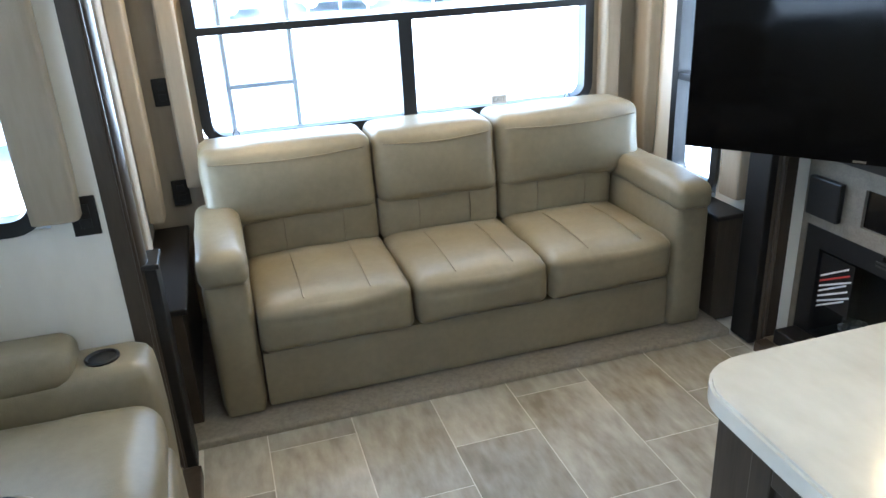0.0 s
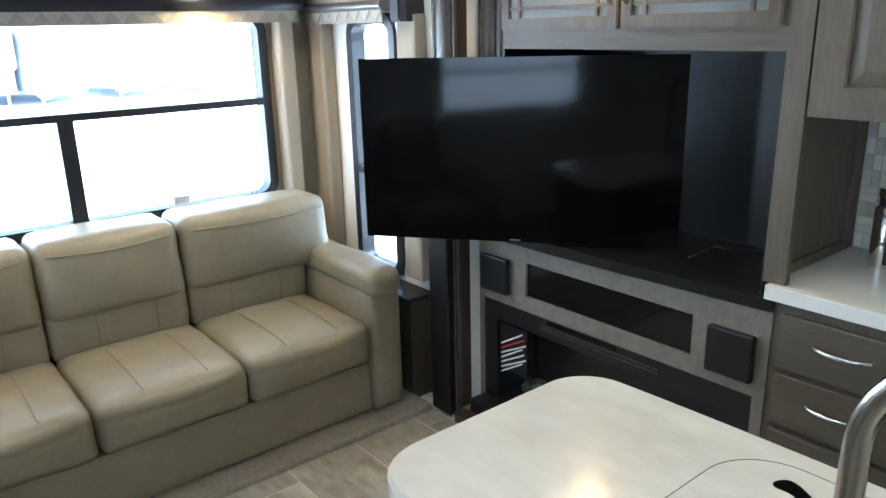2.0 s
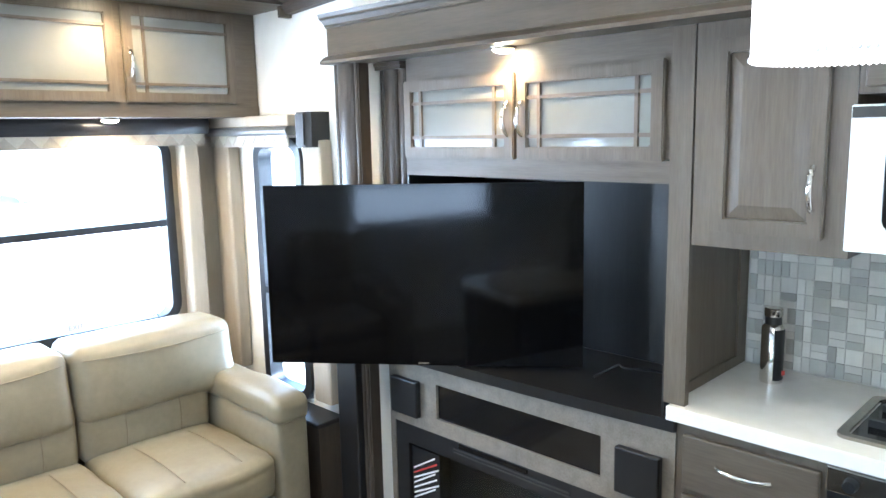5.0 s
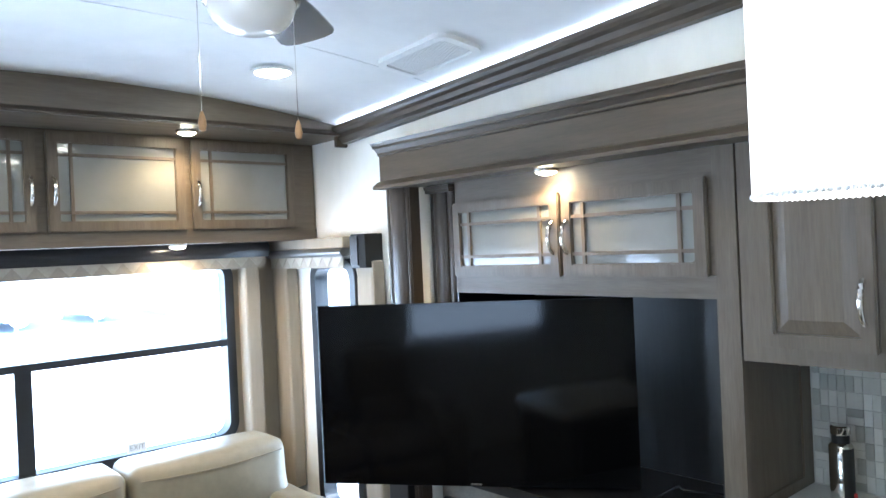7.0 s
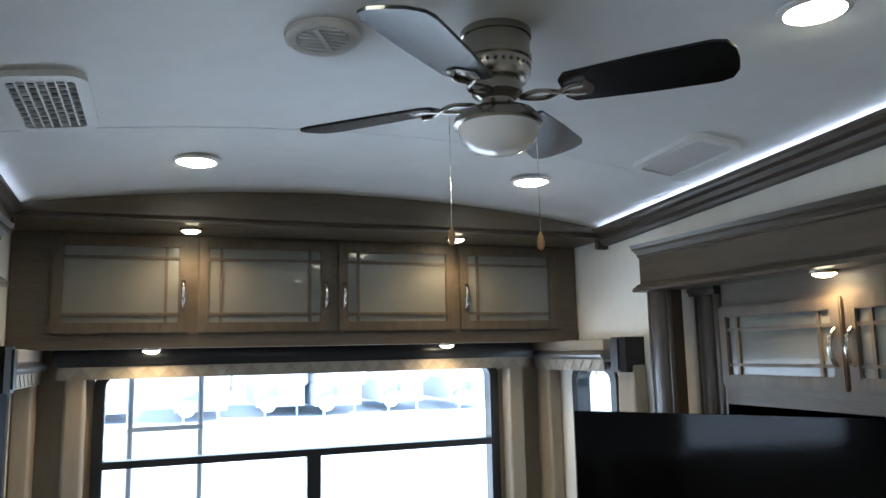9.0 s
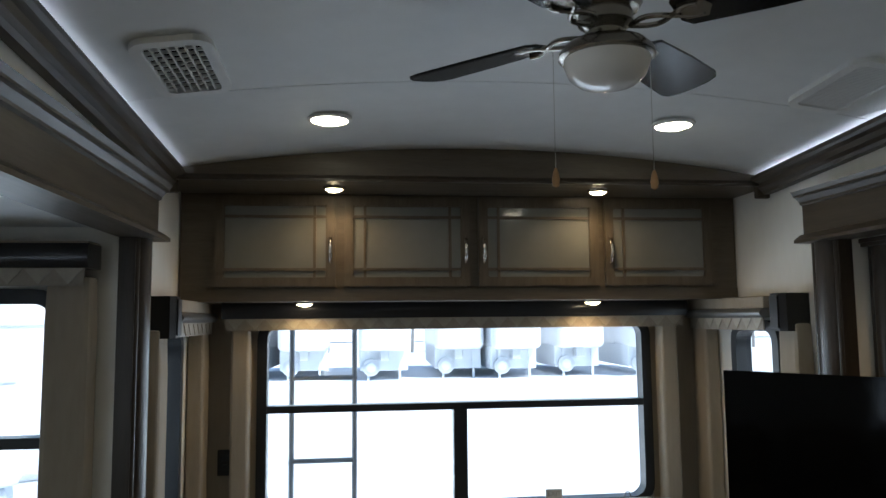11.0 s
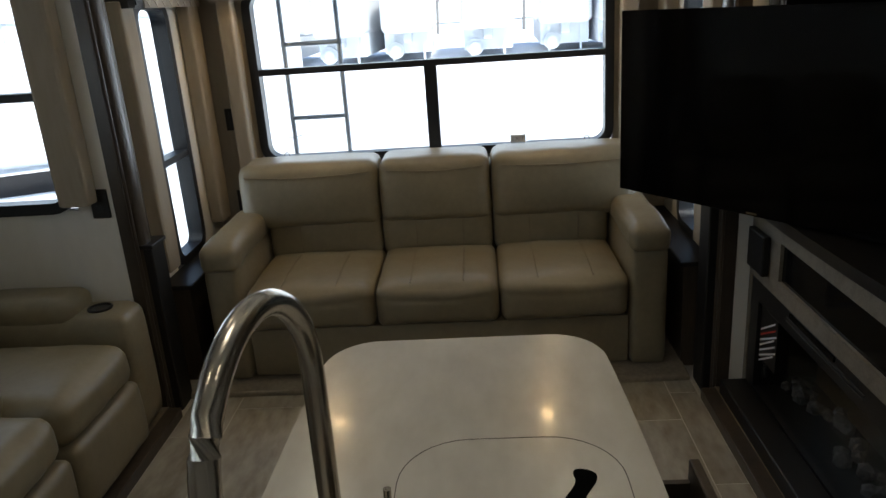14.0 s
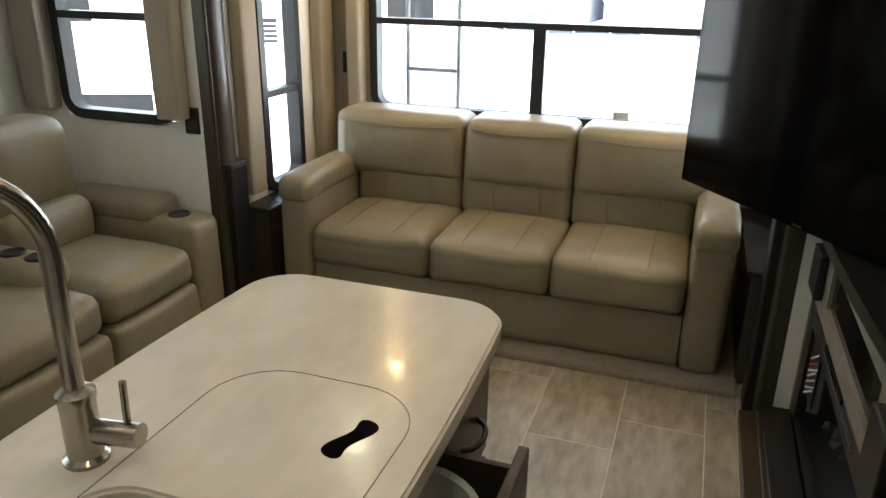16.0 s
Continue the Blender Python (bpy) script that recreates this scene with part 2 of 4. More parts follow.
def cyl(bm, p0, p1, r0, r1=None, n=16, caps=True):
    p0, p1 = Vector(p0), Vector(p1)
    r1 = r0 if r1 is None else r1
    q = (p1 - p0).to_track_quat("Z", "Y")
    a, b = [], []
    for i in range(n):
        an = 2 * math.pi * i / n
        d = q @ Vector((math.cos(an), math.sin(an), 0))
        a.append(bm.verts.new(p0 + d * r0))
        b.append(bm.verts.new(p1 + d * r1))
    for i in range(n):
        j = (i + 1) % n
        bm.faces.new((a[i], a[j], b[j], b[i]))
    if caps:
        bm.faces.new(a[::-1])
        bm.faces.new(b)
    return bm


def C(*a, **k):
    return cyl(bmesh.new(), *a, **k)


def tube(pts, r, n=12, closed=False):
    bm = bmesh.new()
    pts = [Vector(p) for p in pts]
    rings = []
    up = Vector((0.123, 0.456, 0.881)).normalized()
    for i, p in enumerate(pts):
        d = (pts[min(i + 1, len(pts) - 1)] - pts[max(i - 1, 0)]).normalized()
        s = d.cross(up).normalized()
        u = s.cross(d)
        rings.append([bm.verts.new(p + (s * math.cos(2 * math.pi * k / n) + u * math.sin(2 * math.pi * k / n)) * r) for k in range(n)])
    for a, b in zip(rings, rings[1:]):
        for k in range(n):
            bm.faces.new((a[k], a[(k + 1) % n], b[(k + 1) % n], b[k]))
    bm.faces.new(rings[0][::-1])
    bm.faces.new(rings[-1])
    return bm


def lathe(profile, n=32, bm=None, m=None):
    """Turns (radius, height) pairs about z."""
    bm = bm or bmesh.new()
    m = m or Matrix.Identity(4)
    rings = [[bm.verts.new(m @ Vector((r * math.cos(2 * math.pi * k / n), r * math.sin(2 * math.pi * k / n), z))) for k in range(n)] for r, z in profile]
    for a, b in zip(rings, rings[1:]):
        for k in range(n):
            bm.faces.new((a[k], a[(k + 1) % n], b[(k + 1) % n], b[k]))
    if profile[0][0] > 1e-5:
        bm.faces.new(rings[0][::-1])
    if profile[-1][0] > 1e-5:
        bm.faces.new(rings[-1])
    return bm


def extrude(outline, axis, a0, a1, bm=None):
    """A prism of a closed outline of pairs, along x, y or z from a0 to a1."""
    bm = bm or bmesh.new()
    def at(p, a):
        return {"x": (a, p[0], p[1]), "y": (p[0], a, p[1]), "z": (p[0], p[1], a)}[axis]
    lo = [bm.verts.new(at(p, a0)) for p in outline]
    hi = [bm.verts.new(at(p, a1)) for p in outline]
    n = len(outline)
    for i in range(n):
        bm.faces.new((lo[i], lo[(i + 1) % n], hi[(i + 1) % n], hi[i]))
    bm.faces.new(lo[::-1])
    bm.faces.new(hi)
    bmesh.ops.recalc_face_normals(bm, faces=bm.faces)
    return bm


def cushion(x0, x1, y0, y1, z0, z1, r, crown=(0, 0, 0), n=10, wrinkle=0.0, seed=0):
    """A stuffed block: rounded edges and bulging faces."""
    bm = bmesh.new()
    bmesh.ops.create_cube(bm, size=2.0)
    bmesh.ops.subdivide_edges(bm, edges=bm.edges, cuts=n, use_grid_fill=True)
    half = Vector(((x1 - x0) / 2, (y1 - y0) / 2, (z1 - z0) / 2))
    mid = Vector(((x0 + x1) / 2, (y0 + y1) / 2, (z0 + z1) / 2))
    r = min(r, *half)
    for v in bm.verts:
        u = v.co.copy()
        u = Vector([math.copysign(abs(c) ** 0.8, c) for c in u])
        p = Vector((u.x * half.x, u.y * half.y, u.z * half.z))
        inner = Vector([max(-(h - r), min(h - r, c)) for c, h in zip(p, half)])
        d = p - inner
        if d.length > 1e-6:
            p = inner + d.normalized() * min(d.length, r) if sum(abs(c) > 1e-6 for c in d) > 1 else p
        for i in range(3):
            j, k = (i + 1) % 3, (i + 2) % 3
            p[i] += crown[i] * u[i] * (1 - u[j] ** 2) * (1 - u[k] ** 2)
        if wrinkle:
            p += Vector(noise.noise_vector((p + mid) * 7 + Vector((seed, seed, 0)))) * wrinkle
        v.co = mid + p
    return bm


def rounded(w, h, r, n=6, cx=0.0, cy=0.0):
    pts = []
    for sx, sy, a0 in ((1, 1, 0), (-1, 1, 90), (-1, -1, 180), (1, -1, 270)):
        for i in range(n + 1):
            a = radians(a0 + 90 * i / n)
            pts.append((cx + sx * (w / 2 - r) + r * math.cos(a), cy + sy * (h / 2 - r) + r * math.sin(a)))
    return pts


def ring(outer, inner, axis, a0, a1):
    """A frame between two outlines with the same number of points."""
    bm = bmesh.new()
    def at(p, a):
        return {"x": (a, p[0], p[1]), "y": (p[0], a, p[1]), "z": (p[0], p[1], a)}[axis]
    n = len(outer)
    v = [[bm.verts.new(at(p, a)) for p in o] for o in (outer, inner) for a in (a0, a1)]
    for i in range(n):
        j = (i + 1) % n
        for a, b in ((0, 1), (1, 3), (3, 2), (2, 0)):
            bm.faces.new((v[a][i], v[a][j], v[b][j], v[b][i]))
    bmesh.ops.recalc_face_normals(bm, faces=bm.faces)
    return bm


def structure(name, bm, material, label, smooth=False):
    return tagged(link(name, bm, material, None, "", smooth), label, "", "", "structure")


# ---- the shell ----
HALF, REAR, SLIDE_END = 1.22, 3.50, 2.345
FRONT = -2.6
LX, RX = -2.15, 1.93


SLOPE = 0.062


def rise(y):
    """The ceiling climbs gently from the rear wall towards the middle of the coach."""
    return SLOPE * (2.835 - max(y, 0.0))


def ceil_z(x, y=2.835):
    return 2.412 - 0.068 * x * x + rise(y)


def climbing(outline, y0, y1):
    """A prism along y that follows the climbing ceiling."""
    bm = bmesh.new()
    for a, b in ((y0, min(0.0, y1)), (max(0.0, y0), y1)):
        if b - a < 0.001:
            continue
        n = len(bm.verts)
        extrude(outline, "y", a, b, bm)
        bm.verts.ensure_lookup_table()
        for v in bm.verts[n:]:
            v.co.z += rise(v.co.y)
    return bm


structure("floor_base", B(-2.3, 2.1, FRONT, REAR + 0.1, -0.12, -0.012), "grout", "grey grout bed under the floor tiles")
# rear wall with its window opening
structure("wall_rear", boxes([(-1.34, -0.94, REAR, 3.56, 0, 2.66), (0.94, 1.34, REAR, 3.56, 0, 2.66), (-0.94, 0.94, REAR, 3.56, 0, 0.87),
                              (-0.94, 0.94, REAR, 3.56, 1.74, 2.66)]), "linen", "beige panelled rear wall behind the sofa")
for s, nm in ((-1, "left"), (1, "right")):
    a, b = sorted((s * HALF, s * (HALF + 0.06)))
    structure("wall_side_" + nm, boxes([(a, b, 2.39, 2.82, 0, 2.66), (a, b, 3.18, REAR, 0, 2.66), (a, b, 2.82, 3.18, 0, 0.50), (a, b, 2.82, 3.18, 1.72, 2.66)]),
              "wall", "cream vinyl side wall beside the sofa")
    structure("wall_header_" + nm, B(a, b, FRONT, 2.39, 2.10, 2.66), "wall", "cream wall strip above the slide-out opening")
structure("wall_slide_end_right", B(1.20, RX, SLIDE_END, 2.39, 0, 2.05), "wall", "cream end wall of the kitchen slide-out")
structure("wall_slide_outer_right", B(RX, RX + 0.06, FRONT, 2.39, 0, 2.1), "wall", "cream outer wall of the kitchen slide-out")
structure("wall_slide_end_left", ring([(LX, 0), (-1.20, 0), (-1.20, 2.05), (LX, 2.05)], [(-1.95, 0.935), (-1.36, 0.935), (-1.36, 1.832), (-1.95, 1.832)], "y", SLIDE_END, 2.39),
          "wall", "cream end wall of the seating slide-out")
structure("wall_slide_outer_left", boxes([(LX - 0.06, LX, FRONT, -0.5, 0, 2.1), (LX - 0.06, LX, 0.9, 2.39, 0, 2.1), (LX - 0.06, LX, -0.5, 0.9, 0, 0.95),
                                          (LX - 0.06, LX, -0.5, 0.9, 1.75, 2.1)]), "wall", "cream outer wall of the seating slide-out")
structure("wall_front", B(-2.3, 2.1, FRONT - 0.06, FRONT, 0, 2.66), "wall", "cream front wall of the living area")
structure("ceiling_slide_left", B(LX, -1.225, FRONT, SLIDE_END, 2.03, 2.07), "ceiling", "white ceiling of the seating slide-out")
structure("ceiling_slide_right", B(1.225, RX, FRONT, SLIDE_END, 2.03, 2.07), "ceiling", "white ceiling of the kitchen slide-out")


def arched(y0, y1, thick=0.03):
    xs = [-1.3 + 2.6 * i / 26 for i in range(27)]
    return climbing([(x, ceil_z(x)) for x in xs] + [(x, ceil_z(x) + thick) for x in reversed(xs)], y0, y1)


bm = arched(2.138, REAR + 0.06)
for y0, y1 in ((0.02, 2.133), (FRONT, 0.015)):
    bm2 = arched(y0, y1)
    me = bpy.data.meshes.new("tmp")
    bm2.to_mesh(me)
    bm2.free()
    bm.from_mesh(me)
    bpy.data.meshes.remove(me)
structure("ceiling", bm, "ceiling", "white arched vinyl ceiling with thin seams", True)
structure("roof", B(-2.3, 2.1, FRONT - 0.1, REAR + 0.1, 2.66, 2.72), "white", "white roof deck above the ceiling")

# crown beams along the ceiling, with a light strip on top
for s, nm in ((-1, "left"), (1, "right")):
    prof = [(s * 1.218, 2.240), (s * 1.188, 2.240), (s * 1.180, 2.252), (s * 1.166, 2.262), (s * 1.160, 2.280), (s * 1.143, 2.288), (s * 1.135, 2.298), (s * 1.135, 2.312), (s * 1.145, 2.312), (s * 1.148, 2.297), (s * 1.218, 2.297)]
    structure("trim_crown_" + nm, climbing(prof, FRONT, 2.86), "wood_y", "dark brown wooden crown moulding at the ceiling edge")
    structure("trim_crown_end_" + nm, B(min(s * 1.16, s * 1.218), max(s * 1.16, s * 1.218), 2.835, 2.86, 2.225, 2.296, bevel=0.004), "wood_y", "dark wooden corner block at the crown moulding")
    bar = [(s * 1.17, 2.2975), (s * 1.182, 2.2975), (s * 1.182, 2.304), (s * 1.17, 2.304)]
    tagged(link("led_strip", climbing(bar, FRONT + 0.1, 2.80), "led"), "glowing bluish-white light strip on the crown moulding", "light strip", "ceiling light strips")
# fascia over the slide-out openings
for s, nm in ((-1, "left"), (1, "right")):
    prof = [(s * 1.219, 2.00), (s * 1.10, 2.00), (s * 1.10, 2.012), (s * 1.125, 2.03), (s * 1.14, 2.035), (s * 1.14, 2.138), (s * 1.13, 2.142), (s * 1.13, 2.150), (s * 1.115, 2.165),
            (s * 1.105, 2.168), (s * 1.105, 2.175), (s * 1.095, 2.188), (s * 1.219, 2.188)]
    structure("trim_fascia_" + nm, extrude(prof, "y", FRONT, 2.50), "wood_y", "grey-brown wooden fascia over the slide-out opening")
    # opening posts: a round moulding between two beads, black cover at the foot
    yc = 2.418
    pts = [(s * 1.215, SLIDE_END - 0.002), (s * 1.165, SLIDE_END - 0.002)]
    for y0, y1, dep in ((2.347, 2.365, 0.010), (2.365, 2.465, 0.028), (2.465, 2.49, 0.010)):
        for i in range(9):
            a = math.pi * i / 8
            pts.append((s * (1.165 - dep * math.sin(a)), (y0 + y1) / 2 - (y1 - y0) / 2 * math.cos(a)))
    pts += [(s * 1.165, 2.495), (s * 1.215, 2.495)]
    structure("trim_post_" + nm, extrude(pts, "z", 0.0, 2.0), "wood_d", "dark glossy wooden post at the slide-out opening", True)
    post = tagged(link("post_cover", B(min(s * 1.115, s * 1.17), max(s * 1.115, s * 1.17), 2.375, 2.50, 0.0, 0.75 if s < 0 else 0.96, bevel=0.006), "black"),
                  "black plastic cover at the foot of the post", "post cover", "post covers")
    if s < 0:
        part("cap", B(-1.175, -1.105, 2.366, 2.508, 0.7505, 0.768, bevel=0.004), "black", post)
    structure("baseboard_sill_" + nm, B(min(s * 1.10, s * 1.16), max(s * 1.10, s * 1.16), FRONT, 2.33, -0.01, 0.045, bevel=0.004), "wood_d", "dark threshold strip along the slide-out floor")
    structure("floor_slide_" + nm, B(min(s * 1.16, s * 2.0), max(s * 1.16, s * 2.0), FRONT, SLIDE_END, -0.01, 0.04), "carpet", "beige carpet on the slide-out floor")


# ---- windows ----
def window(name, w, h, r, bar=0.0, mullion=False, label="", m=None):
    """In the XZ plane, facing -y, middle at the origin. bar: height of the cross bar."""
    ob = tagged(root(name, m, label, "window"), "", "", "", "structure")
    f = 0.045
    part("window_frame", ring(rounded(w + 2 * f, h + 2 * f, r + f), rounded(w, h, r), "y", -0.018, 0.055), "frame", ob)
    t = 0.016
    part("cross_bar", B(-w / 2, w / 2, -0.016, 0.045, bar - t, bar + t), "frame", ob)
    if mullion:
        part("mullion", B(-0.032, 0.032, -0.014, 0.045, -h / 2, bar - t), "frame", ob)
    for z0, z1 in ((-h / 2, bar - t), (bar + t, h / 2)):
        p = part("pane", B(-w / 2 - 0.01, w / 2 + 0.01, 0.030, 0.034, z0 - 0.01, z1 + 0.01), "glass", ob)
        p.visible_shadow = False
    return ob


rear_window = window("window_1", 1.79, 0.825, 0.06, 1.33 - 1.298, True, "wide black-framed rear window over the sofa", pose(0.0, REAR, 1.298))
for x in (-0.80, 0.80):
    part("latch", tube([(x + 0.014 * math.cos(math.pi * k / 8), -0.022, -0.4125 + 0.026 * math.sin(math.pi * k / 8)) for k in range(9)], 0.003, 8), "satin", rear_window, "small bent latch on the sash", True)
window("window_2", 0.29, 1.13, 0.05, 1.0 - 1.11, False, "narrow black-framed side window beside the sofa", pose(-HALF, 3.0, 1.11, 0, 0, 90))
window("window_3", 0.29, 1.13, 0.05, 1.0 - 1.11, False, "narrow black-framed side window beside the sofa", pose(HALF, 3.0, 1.11, 0, 0, -90))
window("window_4", 0.52, 0.823, 0.06, 0.0, False, "black-framed slide-out end window beside the recliner", pose(-1.655, SLIDE_END, 1.3835))
# window_5 is a guess out of direct view, with its own daylight lamp.
window("window_5", 1.31, 0.71, 0.06, -0.05, False, "guessed black-framed window on the dinette side, not directly seen", pose(LX, 0.2, 1.35, 0, 0, 90))


def lambrequin(name, w, h, m, legs, depth=0.085, drop=0.14, label="", cass=0.035):
    """A padded valance box with scalloped trim and a roller, and padded side legs. legs: pairs x0, x1 and the height of their foot."""
    ob = root(name, m, label, "window treatment", "window treatments")
    if cass > 0.06:
        part("cornice", B(-w / 2, w / 2, -depth, 0, 0.055 + cass, drop + 0.002, bevel=0.001), "linen", ob)
    else:
        part("cornice", B(-w / 2, w / 2, -depth, 0, 0.055 + cass, drop, bevel=0.006), "linen", ob)
    c0, c1 = 0.052, 0.055 + cass
    prof = [(0, c0), (-depth - 0.004, c0)] + [(-depth - 0.006 - 0.014 * math.sin(math.pi * i / 8), c0 + (c1 - c0) * i / 8) for i in range(9)] + [(0, c1)]
    part("roller_cassette", extrude(prof, "x", -w / 2 - 0.004, w / 2 + 0.004), "roller" if cass > 0.06 else "satin", ob, "satin roller cassette", True)
    part("hanging_trim", B(-w / 2 + 0.012, w / 2 - 0.012, -depth + 0.004, -depth + 0.010, 0.0, 0.053), "valance", ob, "silvery patterned lower trim")
    n = max(3, round(w / 0.085))
    for i in range(n):
        a = -w / 2 + 0.012 + (w - 0.024) * i / n
        b = a + (w - 0.024) / n
        part("trim_point", extrude([(a, 0.052), (b, 0.052), ((a + b) / 2, 0.004)], "y", -depth + 0.001, -depth + 0.0038), "valance_l", ob)
    for x0, x1, z0 in legs:
        part("side_panel", cushion(x0, x1, -depth * 0.86, -0.001, z0, 0.03, 0.016, n=5), "linen", ob)
    return ob


lambrequin("window_valance", 2.16, 1.0, pose(0.0, REAR, 1.694), [(-1.045, -0.965, -1.0), (0.965, 1.045, -1.0)], 0.12, 0.138, "beige padded rear window surround with a dark roller", 0.08)
lambrequin("window_valance", 0.68, 1.0, pose(HALF, 3.13, 1.68, 0, 0, -90), [(-0.34, -0.19, -1.1), (0.41, 0.54, -1.12)], 0.085, 0.14, "beige padded side window surround with a dark roller")
lambrequin("window_valance", 0.68, 1.0, pose(-HALF, 3.13, 1.68, 0, 0, 90), [(0.19, 0.34, -1.1), (-0.54, -0.41, -1.12)], 0.085, 0.14, "beige padded side window surround with a dark roller")
lambrequin("window_valance", 0.86, 1.0, pose(-1.70, SLIDE_END, 1.845), [(0.305, 0.435, -0.88), (-0.43, -0.275, -0.88)], 0.10, 0.13, "beige padded recliner window surround with a dark roller", 0.07)
for s in (-1, 1):
    sp = root("wall_speaker", pose(s * HALF, 2.655, 1.68), "small black loudspeaker at the end of the valance", "speaker", "wall speakers")
    part("cabinet", extrude([(s * -0.001, -0.045), (s * -0.10, -0.055), (s * -0.115, -0.03), (s * -0.115, 0.03), (s * -0.10, 0.05), (s * -0.001, 0.05)], "z", 0.0, 0.145), "black", sp)
    part("grille", B(min(s * -0.122, s * -0.116), max(s * -0.122, s * -0.116), -0.028, 0.028, 0.01, 0.135, bevel=0.002), "black", sp)
    st = root("side_ledge", pose(s * HALF, 3.04, 0), "dark brown box ledge with a black top beside the sofa", "ledge", "side ledges")
    part("body", B(min(s * -0.002, s * -0.13), max(s * -0.002, s * -0.13), -0.43, 0.45, 0.0, 0.48), "wood_d", st)
    part("top", B(min(s * -0.002, s * -0.15), max(s * -0.002, s * -0.15), -0.45, 0.455, 0.48, 0.502, bevel=0.006), "black", st)


# ---- cabinet doors ----
def pull(parent, x, z, y=-0.02, length=0.11, vertical=True):
    pts = []
    for i in range(11):
        u = i / 10
        o = (u - 0.5) * length
        d = y - 0.028 * math.sin(math.pi * u) ** 0.6
        pts.append((x, d, z + o) if vertical else (x + o, d, z))
    return part("handle", tube(pts, 0.0075, 10), "chrome", parent, "polished nickel bow handle", True)


def door_frame(x0, x1, z0, z1, f, y):
    bm = ring([(x0, z0), (x1, z0), (x1, z1), (x0, z1)], [(x0 + f, z0 + f), (x1 - f, z0 + f), (x1 - f, z1 - f), (x0 + f, z1 - f)], "y", y - 0.02, y)
    bmesh.ops.bevel(bm, geom=[e for e in bm.edges if e.is_manifold and e.calc_face_angle(0) > 1], offset=0.004, segments=2, affect="EDGES")
    return bm


def glass_door(parent, x0, x1, z0, z1, handle_x, y=0.0, handle_z=None, muntin=(1, 1, 1, 1), mt="wood_h"):
    """A framed door with a frosted pane and thin bars set in from its edges, facing -y."""
    f = 0.042
    d = part("door", door_frame(x0, x1, z0, z1, f, y), "wood", parent)
    part("pane", B(x0 + f - 0.004, x1 - f + 0.004, y - 0.008, y - 0.004, z0 + f - 0.004, z1 - f + 0.004), "frost", d, "frosted grey glass pane")
    g = 0.05
    bars = [(x0 + f + g * 0.8, x0 + f + g * 0.8 + 0.012, z0 + f, z1 - f), (x1 - f - g * 0.8 - 0.012, x1 - f - g * 0.8, z0 + f, z1 - f),
            (x0 + f, x1 - f, z0 + f + g * 0.55, z0 + f + g * 0.55 + 0.012), (x0 + f, x1 - f, z1 - f - g * 0.75 - 0.012, z1 - f - g * 0.75)]
    for k, (a, b, c, e) in enumerate(bars):
        if muntin[k]:
            part("muntin", B(a, b, y - 0.017 + 0.001 * (k > 1), y - 0.008, c, e), "wood", d)
    pull(d, handle_x, handle_z if handle_z is not None else (z0 + z1) / 2 - 0.02, y - 0.02)
    return d


def panel_door(parent, x0, x1, z0, z1, handle_x=None, handle_z=0, y=0.0, f=0.055):
    d = part("door", door_frame(x0, x1, z0, z1, f, y), "wood", parent)
    bm = bmesh.new()
    a = [(x0 + f, z0 + f), (x1 - f, z0 + f), (x1 - f, z1 - f), (x0 + f, z1 - f)]
    q = 0.036
    c = [(x0 + f + q, z0 + f + q), (x1 - f - q, z0 + f + q), (x1 - f - q, z1 - f - q), (x0 + f + q, z1 - f - q)]
    va = [bm.verts.new((p[0], y - 0.006, p[1])) for p in a]
    vc = [bm.verts.new((p[0], y - 0.016, p[1])) for p in c]
    for i in range(4):
        bm.faces.new((va[i], va[(i + 1) % 4], vc[(i + 1) % 4], vc[i]))
    bm.faces.new(vc)
    part("raised_panel", bm, "wood", d)
    if handle_x is not None:
        pull(d, handle_x, handle_z, y - 0.02)
    return d


# ---- rear overhead cabinet ----
oc = root("overhead_cabinet", pose(0, 3.135, 1.835), "grey-brown wooden overhead cabinet with four glass doors", "cabinet")
part("body", boxes([(-1.215, 1.215, 0.0, 0.36, -0.018, 0.50), (-1.215, 1.215, -0.006, 0.0, -0.018, 0.032)]), "wood_h", oc)
for k, (x0, x1, hx) in enumerate(((-1.075, -0.575, -0.597), (-0.54, 0.0, -0.022), (0.036, 0.572, 0.058), (0.60, 1.10, 0.622))):
    glass_door(oc, x0, x1, 0.04, 0.425, hx, 0.0, 0.20, (hx < (x0 + x1) / 2 or k == 1, hx > (x0 + x1) / 2 or k == 0, 1, 1))
xs = [-1.213 + 2.426 * i / 24 for i in range(25)]
arch = [(x, 0.437) for x in (-1.213, 1.213)] + [(x, ceil_z(x) - 1.836) for x in reversed(xs)]
part("arched_header", extrude(arch, "y", -0.30, -0.004), "wood_h", oc, "dark arched wooden header box")
part("header_moulding", extrude([(-0.302, 0.437), (-0.316, 0.437), (-0.316, 0.446), (-0.302, 0.462)], "x", -1.213, 1.213), "wood_d", oc)


def puck(x, y, z, warm=True, r=0.036, power=2.1, up=0.0):
    ob = root("puck_light", pose(x, y, z), "small round " + ("warm lit lamp under the cabinet" if warm else "lit lamp in the ceiling"), "lamp", "puck lights" if warm else "ceiling lights")
    part("trim_ring", lathe([(r * 1.25, 0.0), (r * 1.22, -0.006), (r * 1.02, -0.010), (r, -0.004)], 28), "white" if not warm else "steel", ob, "", True)
    part("lens", lathe([(r, -0.004), (r * 0.9, -0.012), (r * 0.55, -0.019), (0.0001, -0.022)], 28), "puck" if warm else "puck_c", ob, "glowing lens", True)
